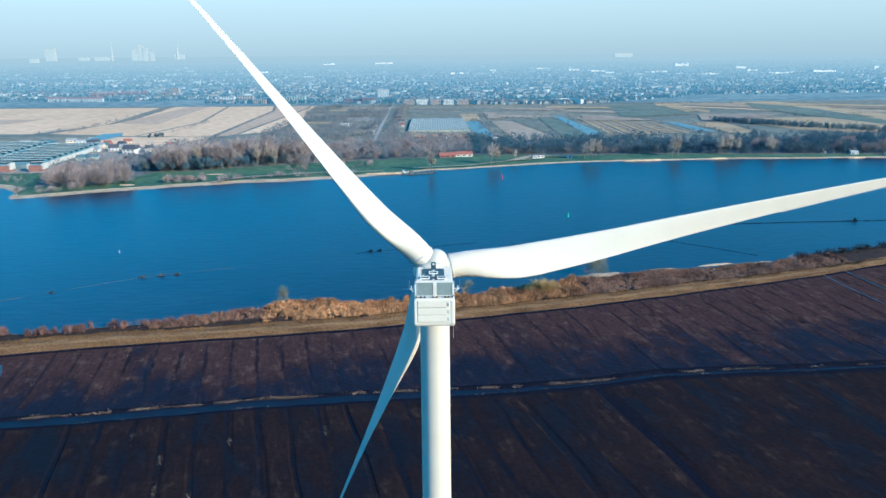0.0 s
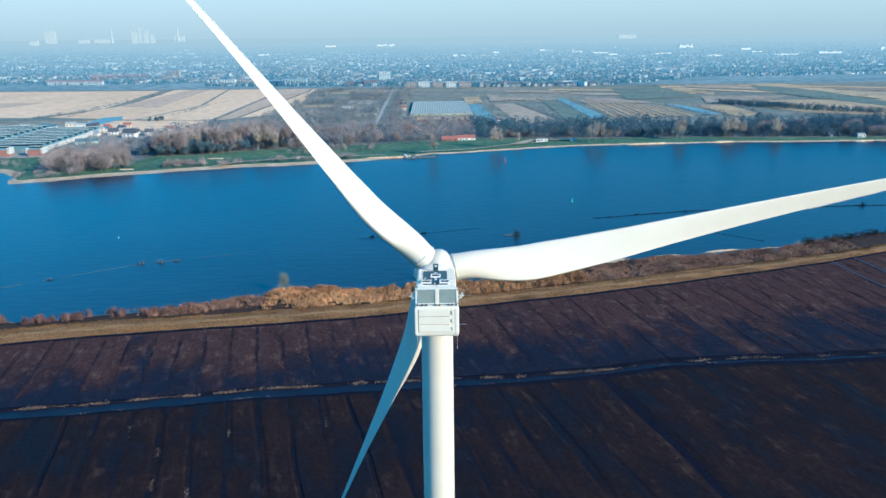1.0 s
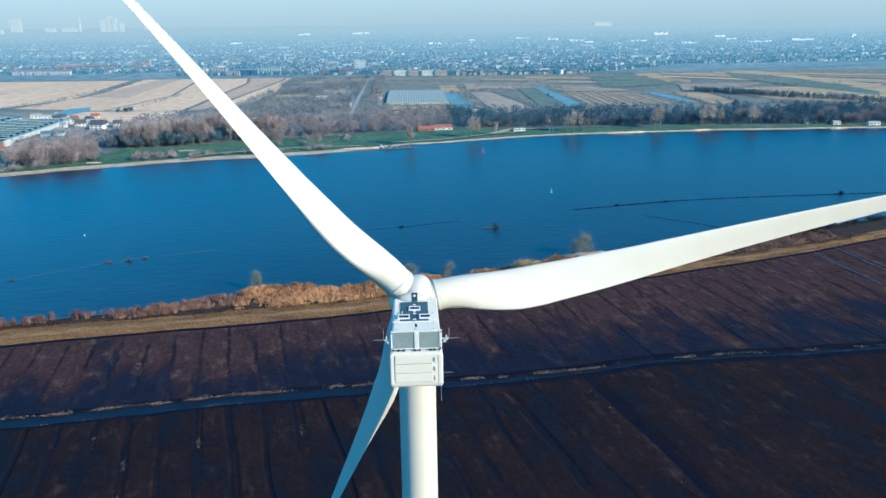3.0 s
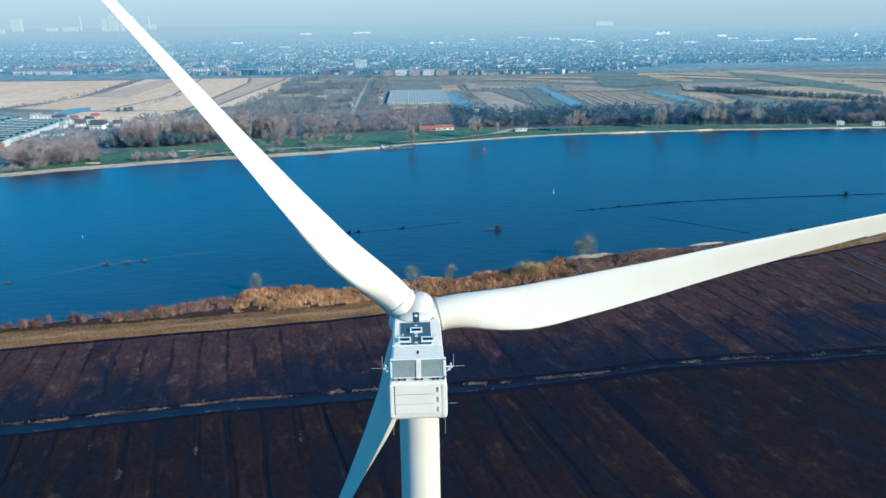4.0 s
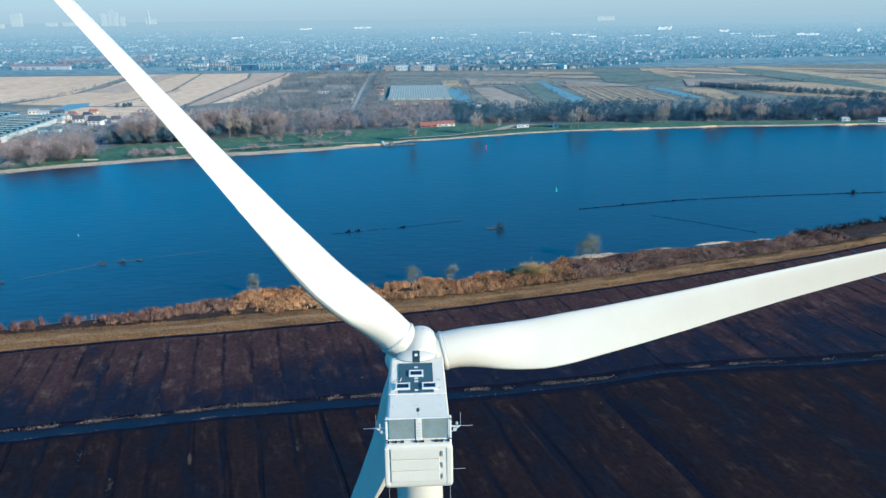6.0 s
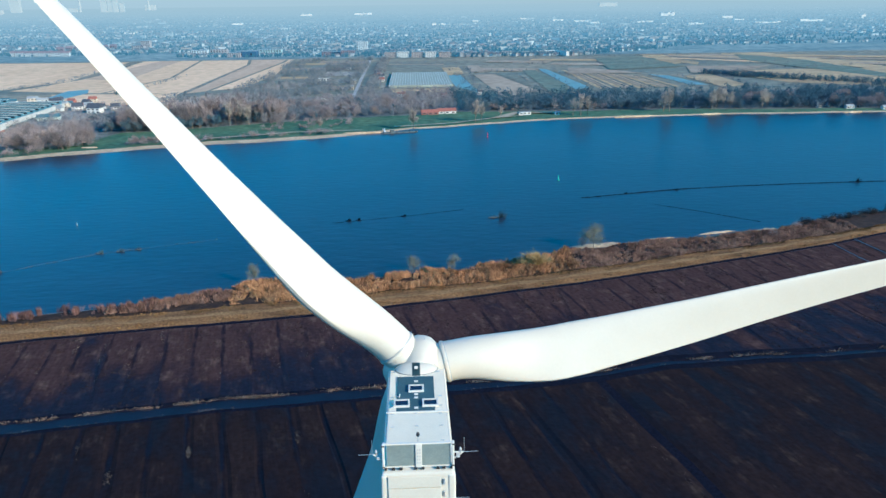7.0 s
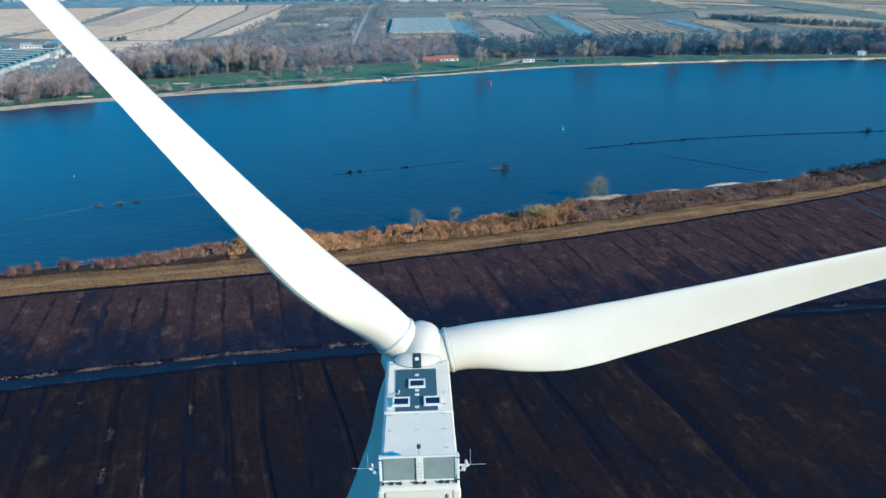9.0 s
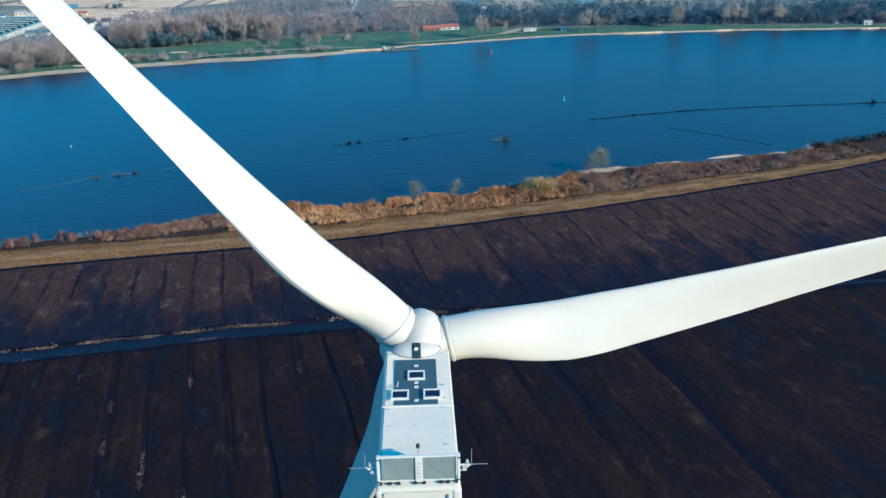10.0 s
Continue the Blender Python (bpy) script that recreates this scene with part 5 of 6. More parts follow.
scatter(54, 450, 760, lambda x: foot(x) + 6, 80, ("dark", "dark", "broad", "dark"), 0.8, 1.05)
for _ in range(34):
    x = rt.uniform(-318, -90)
    plant("shrub", x, float(along(np.array([x]), FAR_WATER)[0]) + rt.uniform(14, 34), rt.uniform(0.7, 1.5), rt.uniform(0, 6))
for _ in range(46):                            # brushwood in rows over the open meadow
    x = rt.uniform(-195, -70)
    plant(rt.choice(("shrub", "shrub", "low")), x, foot(x) - rt.choice((14, 40, 62)) + rt.uniform(-5, 5), rt.uniform(0.5, 0.9), rt.uniform(0, 6))
for _ in range(26):
    x = rt.uniform(-330, -245)
    plant(rt.choice(("shrub", "low")), x, 776 + (x + 330) * 0.2 + rt.uniform(0, 16), rt.uniform(0.45, 0.8), rt.uniform(0, 6))
for _ in range(12):
    x = rt.uniform(-465, -400)
    plant("shrub", x, float(along(np.array([x]), FAR_WATER)[0]) + rt.uniform(14, 40), rt.uniform(0.9, 1.6), rt.uniform(0, 6))


def wood_stuff(name, places, mat, label, n=26, sliver=0.5):
    """Many small distant trees, each a stem and a domed crown of short twigs, as one body of woodland."""
    r = random.Random(len(places))
    V3, F3 = [], []
    for x, y, h in places:
        z0 = height_at(x, y)
        stick(V3, F3, Vector((x, y, z0 - 0.3)), Vector((x, y, z0 + h * 0.6)), h * 0.014, h * 0.005)
        w = h * r.uniform(0.6, 1.0)
        for _ in range(n):
            a, q, up = r.uniform(0, 6.28), math.sqrt(r.random()), r.random()
            q *= math.sqrt(max(1 - (up - 0.35) ** 2 / 0.45, 0.05))
            o = Vector((x + math.cos(a) * w * 0.45 * q, y + math.sin(a) * w * 0.45 * q, z0 + h * (0.12 + 0.78 * up)))
            e = Vector((math.cos(a) * 0.6 * q + r.gauss(0, 0.4), math.sin(a) * 0.6 * q + r.gauss(0, 0.4), r.gauss(0.45, 0.4))) * h * 0.13
            s = e.cross(Vector((r.uniform(-1, 1), r.uniform(-1, 1), r.uniform(-1, 1)))).normalized() * sliver * h / 12 * r.uniform(0.6, 1.3)
            i = len(V3)
            V3 += [tuple(o - s), tuple(o + s), tuple(o + e)]
            F3.append((i, i + 1, i + 2))
    return tagged(new(name, mesh_of(name, V3, F3, [mat])), label, "woodland", kind="stuff")


places = []
for _ in range(1300):
    x = rt.uniform(-420, 780)
    y = max(foot(x), 850) + 15 + rt.random() ** 1.3 * (170 if x < -150 or x > 60 else 260)
    places.append((x, y, rt.uniform(11, 19) * (1.0 if x > 60 or x < -190 else 0.85)))
for _ in range(430):                           # thick wood between the meadow and the gardens
    x = rt.uniform(-205, 75)
    y = foot(x) + (8 if x < 5 else 28) + 190 * rt.random() ** 1.2
    places.append((x, y, rt.uniform(9, 17)))
for _ in range(150):                           # among the houses by the works
    places.append((rt.uniform(-525, -400), rt.uniform(985, 1150), rt.uniform(4, 8)))
for _ in range(80):                            # brushwood behind the spit
    places.append((rt.uniform(-580, -468), rt.uniform(790, 862), rt.uniform(3, 7)))
for _ in range(90):                            # garden trees before the houses
    places.append((rt.uniform(-520, -420), rt.uniform(900, 985), rt.uniform(6, 12)))
for _ in range(260):
    places.append((rt.uniform(-410, -180), rt.uniform(930, 1120), rt.uniform(15, 24)))
for x, y in ((-512, 1246), (-506, 1262), (-500, 1252), (-497, 1268), (-504, 1276)):
    plant("dark", x, y, rt.uniform(0.45, 0.75), rt.uniform(0, 6))
for _ in range(18):                            # evergreens below the white houses
    plant("dark", rt.uniform(-455, -395), rt.uniform(960, 1005), rt.uniform(0.4, 0.6), rt.uniform(0, 6))
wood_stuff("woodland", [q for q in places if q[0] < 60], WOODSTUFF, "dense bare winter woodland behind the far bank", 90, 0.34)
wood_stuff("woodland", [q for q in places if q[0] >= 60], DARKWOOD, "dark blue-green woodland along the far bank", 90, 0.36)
places = []
for _ in range(560):                           # undergrowth below the tall trees
    x = rt.uniform(-362, 760)
    if 8 < x < 72:
        continue
    places.append((x, foot(x) + rt.uniform(2, 60), rt.uniform(4, 9)))
for _ in range(560):
    x = rt.uniform(75, 780)
    places.append((x, foot(x) + 4 + 85 * rt.random() ** 1.3, rt.uniform(8, 15)))
for _ in range(150):
    x = rt.uniform(-455, -362)
    places.append((x, 758 + max(0, x + 390) * 1.0 + rt.uniform(0, 45), rt.uniform(4, 9)))
# besides real undergrowth, its blue mid-tone imitates hazy shade between the trunks
wood_stuff("undergrowth", places, THICKET, "dark undergrowth below the bare trees", 60, 0.45)
LOTS = ((-290, -205, 1695, 1765), (-192, -116, 1555, 1645), (-282, -216, 1495, 1545), (-242, -116, 1845, 1965), (-190, -120, 1418, 1472), (-300, -225, 1850, 1900), (-150, -114, 1290, 1350))
places = []
for _ in range(3800):                          # scrub between fields and road
    x, y = rt.uniform(-315, -60), 1170 + 840 * rt.random() ** 1.4
    if noise.noise(Vector((x / 60, y / 110, 0.5))) > -0.22 and abs(x + 96) > 12 and not (x > -62 and 1290 < y < 1820) and not any(a < x < b and c < y < d for a, b, c, d in LOTS):
        places.append((x, y, rt.uniform(5, 13)))
scrub, places = places, []
for _ in range(420):                           # dark belt behind the eastern ponds
    f = rt.random()
    places.append((600 + 260 * f + rt.uniform(-12, 12) * (1 + 2 * f), 1470 - 260 * f + rt.uniform(-25, 25), rt.uniform(7, 13)))
for _ in range(420):
    x = rt.uniform(560, 1200)
    places.append((x, 1060 + rt.random() * (60 + 0.22 * (x - 560)), rt.uniform(8, 14)))
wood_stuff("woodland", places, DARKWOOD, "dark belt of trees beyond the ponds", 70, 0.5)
places = scrub
for _ in range(160):                           # hedge along the field track
    f = rt.random()
    places.append((-765 + 70 * min(f * 2, 1) - 30 * max(f * 2 - 1, 0) + rt.uniform(-6, 6), 1340 + 560 * f, rt.uniform(3, 6)))
for _ in range(150):                           # trees beside the road
    places.append((-96 + rt.choice((-17, 17)) + rt.uniform(-5, 5), rt.uniform(1180, 2040), rt.uniform(6, 12)))
for _ in range(70):
    places.append((rt.uniform(90, 132), rt.uniform(1130, 1700), rt.uniform(4, 9)))
for xa, ya, xb, yb, n in ((-712, 1362, -726, 1582, 40), (-726, 1582, -735, 2040, 50), (-509, 1340, -496, 1578, 30), (216, 1487, 228, 1198, 34), (272, 1590, 286, 1230, 20), (318, 1640, 322, 1245, 30), (480, 1470, 500, 1260, 18), (538, 1450, 540, 1230, 24),
                          (620, 1465, 601, 1255, 70), (601, 1255, 800, 1175, 90), (240, 1760, 1000, 1700, 60), (300, 1960, 900, 2000, 60), (120, 1560, 260, 1600, 30), (-60, 1845, 120, 1830, 40), (-60, 1290, 90, 1275, 40), (76, 1740, 118, 1205, 40), (620, 1500, 1100, 1640, 60)):
    for _ in range(n):                         # hedges between the plots
        f = rt.random()
        places.append((xa + (xb - xa) * f + rt.gauss(0, 3), ya + (yb - ya) * f + rt.gauss(0, 5), rt.uniform(3, 8)))
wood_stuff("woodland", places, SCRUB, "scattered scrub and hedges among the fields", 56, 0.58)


# ---------------------------------------------------------------- fields beyond the river
YARD = material("worn_yard_paving", lin(0.20, 0.20, 0.19), lin(0.36, 0.33, 0.29), 0.02, rough=0.95, fine=0.15, fine_amount=0.4, specular=0.2)
level_up = [0]


def parcel(ring, mat, label, name="field", category="field"):
    level_up[0] += 1
    return patch(name, ring, 1.66 + 0.02 * level_up[0], mat, label, category)


parcel([(-1500, 1420), (-780, 1345), (-712, 1522), (-775, 2030), (-1450, 2060)], STUBBLE, "pale stubble field")
parcel([(-1500, 1590), (-948, 1563), (-925, 1679), (-1500, 1690)], PALEFALLOW, "brown strip in the stubble")
parcel([(-745, 1350), (-560, 1295), (-520, 1560), (-590, 2050), (-745, 2055), (-690, 1600)], STUBBLE, "pale stubble field")
parcel([(-552, 1300), (-412, 1268), (-424, 1876), (-455, 2045), (-582, 2045), (-512, 1560)], STUBBLE, "pale stubble field")
parcel([(-700, 1560), (-600, 1520), (-640, 2050), (-700, 2050)], PALEFALLOW, "brown fallow strip")
parcel([(-400, 1268), (-374, 1300), (-346, 1955), (-352, 2045), (-446, 2045), (-416, 1876)], PALEFALLOW, "brown fallow field")
parcel([(-366, 1305), (-314, 1355), (-302, 1600), (-330, 2045), (-344, 2045), (-338, 1955)], STUBBLE, "pale stubble field")
for k, (a, b, c, d) in enumerate(LOTS):
    parcel([(a, c), (b, c - 6), (b + 2, d - 6), (a - 3, d)], (FALLOW, YARD, TAN)[k % 3], "small open lot between the scrub")
parcel([(-820, 868), (-520, 862), (-470, 900), (-440, 1050), (-470, 1115), (-600, 1195), (-820, 1230)], YARD, "pale paved works yard", "yard", "yard")
parcel([(-640, 1285), (-412, 1266), (-385, 1160), (-470, 1120), (-600, 1200)], STUBBLE, "pale stubble field behind the houses")
parcel([(-622, 1214), (-634, 1336), (-602, 1352), (-582, 1296), (-592, 1208)], POND, "small blue field pond", "water", "pond")
parcel([(-103, 1180), (-97, 1180), (-103, 1520), (-112, 2060), (-120, 2060), (-110, 1520)], ASPHALT, "pale straight road to the town", "road", "road")
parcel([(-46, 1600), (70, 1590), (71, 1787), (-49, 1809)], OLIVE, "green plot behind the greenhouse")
parcel([(-58, 1812), (75, 1790), (80, 1815), (-60, 1840)], FALLOW, "pale strip of bare soil")
parcel([(78, 1300), (114, 1205), (100, 1530), (70, 1545)], POND, "blue-grey sheeted plot")
parcel([(75, 1706), (111, 1718), (109, 1545), (70, 1550)], TAN, "brown garden plot")
parcel([(128, 1526), (174, 1530), (218, 1213), (146, 1145)], FALLOW, "brown ploughed plot")
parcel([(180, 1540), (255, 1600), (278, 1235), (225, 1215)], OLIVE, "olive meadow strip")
parcel([(284, 1664), (302, 1616), (315, 1259), (283, 1229)], POND, "long narrow blue pond", "water", "pond")
parcel([(487, 1476), (520, 1446), (533, 1272), (503, 1277)], POND, "long narrow blue pond", "water", "pond")
for k in range(13):
    a, b = 331 + k * 10.5, 326 + k * 11.5
    w = (8.5, 7.0, 2.2)[k % 3]
    parcel([(a, 1600 - k * 13), (a + w, 1598 - k * 13), (b + w * 1.05, 1225 + k * 2), (b, 1225 + k * 2)], (TAN, FALLOW, STUBBLE)[k % 3], "narrow strip of winter farmland")
parcel([(542, 1425), (612, 1462), (600, 1260), (545, 1228)], TAN, "tan field beside the pond")
parcel([(640, 1490), (770, 1535), (1060, 1520), (1300, 1400), (1300, 1120), (860, 1170), (690, 1290)], TAN, "wide tan field beyond the trees")
for k, (x0, x1, y0, y1, dep, mt) in enumerate(((620, 670, 2010, 1750, 70, TAN), (700, 1150, 2180, 1640, 50, TAN), (760, 1250, 2250, 1720, 45, FALLOW), (640, 1130, 2090, 1590, 35, FALLOW), (850, 1500, 2330, 1700, 50, TAN), (600, 1040, 1960, 1560, 25, STUBBLE), (330, 560, 1800, 1720, 60, FALLOW), (300, 620, 1930, 1840, 50, TAN), (180, 330, 1900, 1850, 60, FALLOW), (140, 260, 1680, 1640, 70, FALLOW))):
    y0, y1 = min(y0, 2030), min(y1, 1980)
    parcel([(x0, y0 - dep), (x1, y1 - dep), (x1 + 30, y1), (x0 + 20, y0)], mt, "flat winter farmland strip")
# wider fields towards the town
parcel([(482, 1926), (619, 1977), (622, 1640), (436, 1582)], GREENFIELD, "dull green meadow beyond the plots")
parcel([(635, 2030), (697, 2016), (661, 1734), (623, 1706)], TAN, "tan field corner")
parcel([(910, 2036), (992, 2036), (1053, 1548), (987, 1446), (954, 1854)], TAN, "long tan field towards the town")
parcel([(770, 1534), (842, 1521), (902, 1314), (831, 1203), (765, 1229)], TAN, "tan field beyond the dark belt")
parcel([(631, 1651), (810, 1618), (720, 1526), (580, 1484)], FALLOW, "brown fallow beyond the ponds")
parcel([(356, 1651), (408, 1616), (490, 1500), (326, 1506)], FALLOW, "brown plot before the strips")
parcel([(889, 1994), (972, 1770), (957, 1399), (913, 1331), (861, 1559), (829, 1798)], GREENFIELD, "dull green strip between tan fields")
parcel([(67, 1696), (102, 1702), (103, 1534), (73, 1516)], TAN, "small tan plot beside the greenhouse")
parcel([(130, 1744), (158, 1751), (158, 1584), (127, 1564)], FALLOW, "small brown plot")
parcel([(-43, 1281), (65, 1278), (70, 1226), (-42, 1223)], TAN, "bare soil before the greenhouse")
parcel([(243, 1610), (274, 1594), (283, 1300), (257, 1175), (230, 1179)], GREENFIELD, "green strip beside the pond")
# paths on the far meadow
parcel([(-260, 777), (-236, 806), (-146, 838), (-63, 846), (-63, 849), (-148, 842), (-240, 810), (-264, 780)], GRAVEL, "pale gravel path on the meadow", "path", "path")
parcel([(-24, 866), (51, 886), (107, 922), (157, 942), (157, 946), (105, 926), (50, 890), (-26, 870)], GRAVEL, "pale gravel path on the meadow", "path", "path")
parcel([(107, 922), (130, 938), (150, 965), (196, 955), (196, 968), (140, 972), (118, 945), (104, 926)], GRAVEL, "pale gravel forecourt on the far bank", "path", "path")
for k, (x, y, a, b) in enumerate(((-276, 842, 14, 5), (-361, 772, 12, 4), (300, 928, 34, 3), (405, 937, 16, 3), (600, 932, 14, 3), (-60, 838, 30, 3))):
    sandbank(x, y, a, b, 0.12, 80 + k, 1.9)


# ---------------------------------------------------------------- buildings
WALL_WHITE = material("white_plaster", lin(0.52, 0.515, 0.49), lin(0.62, 0.61, 0.59), 0.2, rough=0.85, fine_amount=0.08)
WALL_BRICK = material("red_brick_wall", lin(0.22, 0.10, 0.085), lin(0.29, 0.135, 0.115), 0.3, rough=0.9, fine_amount=0.2)
WALL_BEIGE = material("beige_plaster", lin(0.50, 0.42, 0.33), lin(0.58, 0.49, 0.39), 0.2, rough=0.9, fine_amount=0.1)
WALL_BLUE = material("dark_blue_cladding", lin(0.012, 0.035, 0.075), lin(0.018, 0.05, 0.10), 0.2, rough=0.6, fine_amount=0.1)
WALL_MINT = material("pale_green_cladding", lin(0.42, 0.50, 0.46), lin(0.50, 0.57, 0.53), 0.2, rough=0.7, fine_amount=0.1)
ROOF_RED = material("red_tile_roof", lin(0.24, 0.085, 0.07), lin(0.32, 0.12, 0.095), 0.3, rough=0.85, fine_amount=0.2)
ROOF_SLATE = material("slate_roof", lin(0.045, 0.055, 0.075), lin(0.075, 0.085, 0.105), 0.3, rough=0.7, fine_amount=0.2)
ROOF_GREY = material("grey_felt_roof", lin(0.22, 0.25, 0.27), lin(0.33, 0.35, 0.36), 0.05, rough=0.85, fine_amount=0.2)
ROOF_TEAL = material("blue_grey_sheet_roof", lin(0.045, 0.12, 0.16), lin(0.085, 0.17, 0.21), 0.06, rough=0.9, fine_amount=0.3, specular=0.1)
PANE = material("window_glass", lin(0.02, 0.03, 0.045), lin(0.03, 0.045, 0.06), 1, rough=0.1)
GLASSROOF = material("greenhouse_glass", lin(0.28, 0.29, 0.235), lin(0.36, 0.37, 0.30), 0.05, specular=0.2, rough=0.6, fine=0.6, fine_amount=0.15)


def gable(w, d, h, pitch_h, over=0.4):
    bm = bmesh.new()
    y0, y1, x = -d / 2 - over, d / 2 + over, w / 2 + over
    pts = [(-x, y0, h), (x, y0, h), (x, y1, h), (-x, y1, h), (-x, 0, h + pitch_h), (x, 0, h + pitch_h)]
    v = [bm.verts.new(p) for p in pts]
    for f in ((0, 1, 5, 4), (2, 3, 4, 5), (0, 4, 3), (1, 2, 5), (3, 2, 1, 0)):
        bm.faces.new([v[k] for k in f])
    return bm


def house(x, y, w, d, h, pitch_h, turn, wall, roof, label, group="", flat_roof=False, rows=1, cols=3, category="house"):
    root = tagged(new("house"), label, category, group)
    root.matrix_basis = Matrix.LocRotScale((x, y, height_at(x, y)), Euler((0, 0, radians(turn))), None)
    wl = part("wall", bm_box(w, d, h + 0.3, (0, 0, h / 2 - 0.15)), wall, root)
    if flat_roof:
        part("roof", bm_box(w + 0.5, d + 0.5, 0.5, (0, 0, h + 0.25), 0.05), roof, root)
    else:
        part("roof", gable(w, d, h, pitch_h), roof, root)
        part("chimney", bm_box(0.8, 0.8, 1.6, (w * 0.22, 0, h + pitch_h * 0.95)), WALL_BRICK, root)
    fh = h / rows
    for r in range(rows):
        for c in range(cols):
            cx = -w / 2 + w * (c + 0.5) / cols
            part("window", bm_box(min(w / cols * 0.5, 4), 0.12, fh * 0.45, (cx, -d / 2 - 0.03, fh * (r + 0.52))), PANE, root)
    part("door", bm_box(1.1, 0.14, 2.1, (-w / 2 + w * 0.5 / cols + w / cols * 0.48, -d / 2 - 0.03, 1.05)), WALL_BLUE, root)
    return root


# houses near the yards
for x, y, w, d, h, ph, tn, wl, rf, lb in (
        (-446, 1072, 14, 11, 6, 5, 12, WALL_WHITE, ROOF_SLATE, "white gabled house with a slate roof"), (-530, 1070, 16, 10, 5, 5, -10, WALL_WHITE, ROOF_GREY, "small white house with a grey roof"),
        (-472, 1085, 11, 9, 5, 4, 8, WALL_WHITE, ROOF_SLATE, "small white house with a dark roof"), (-436, 1080, 10, 8, 4, 3, 0, WALL_BRICK, ROOF_RED, "small brick house with a red roof"),
        (-540, 1120, 20, 11, 6, 4, 5, WALL_WHITE, ROOF_TEAL, "long white house with a blue-grey roof"), (-500, 1106, 14, 10, 5, 4, 20, WALL_WHITE, ROOF_GREY, "white house with a pale roof"),
        (-560, 1090, 13, 10, 6, 4, 18, WALL_BEIGE, ROOF_GREY, "beige house with a grey roof"), (-620, 1180, 18, 12, 8, 3, 18, WALL_BEIGE, ROOF_GREY, "beige yard house with a grey roof"), (-660, 1170, 16, 12, 7, 3, 18, WALL_BRICK, ROOF_TEAL, "brick yard house with blue-grey roof"),
        (-590, 1150, 18, 10, 9, 3, 18, WALL_WHITE, ROOF_GREY, "tall pale yard building"), (-512, 1128, 14, 11, 6, 5, -15, WALL_BRICK, ROOF_SLATE, "brick house with a slate roof"),
        (-506, 1080, 16, 11, 6, 6, 15, WALL_WHITE, ROOF_SLATE, "white house with a steep slate roof"), (-466, 1047, 22, 13, 8, 7, -8, WALL_WHITE, ROOF_SLATE, "large white house with a dark roof"), (-524, 1180, 14, 10, 5, 4, 5, WALL_BEIGE, ROOF_RED, "beige house with a red roof"),
        (-640, 1150, 20, 12, 7, 4, 8, WALL_WHITE, ROOF_TEAL, "white works office with a blue-grey roof"), (-575, 1172, 15, 10, 5, 5, 30, WALL_WHITE, ROOF_SLATE, "white house with a dark roof"), (-690, 1165, 18, 12, 6, 4, 0, WALL_BEIGE, ROOF_GREY, "beige works building with a grey roof"),
        (-503, 983, 32, 12, 5, 4, 14, WALL_MINT, ROOF_TEAL, "long pale green shed with a blue-grey roof"), (-576, 1157, 22, 11, 6, 4, 6, WALL_WHITE, ROOF_SLATE, "white house with a dark blue roof"),
        (-537, 1106, 12, 11, 8, 3, 0, WALL_BEIGE, ROOF_GREY, "cream house with a pale roof"), (-577, 1118, 15, 12, 7, 3, 0, WALL_WHITE, ROOF_GREY, "white rendered house with a pale roof"),
        (-430, 1120, 12, 9, 5, 4, 12, WALL_WHITE, ROOF_RED, "white house with a red roof"), (-545, 1150, 13, 10, 5, 5, -8, WALL_BRICK, ROOF_RED, "red brick house with a tiled roof")):
    house(x, y, w * 0.9, d * 0.9, h * 0.9, ph, tn, wl, rf, lb, "houses beside the yards", rows=2, cols=3)
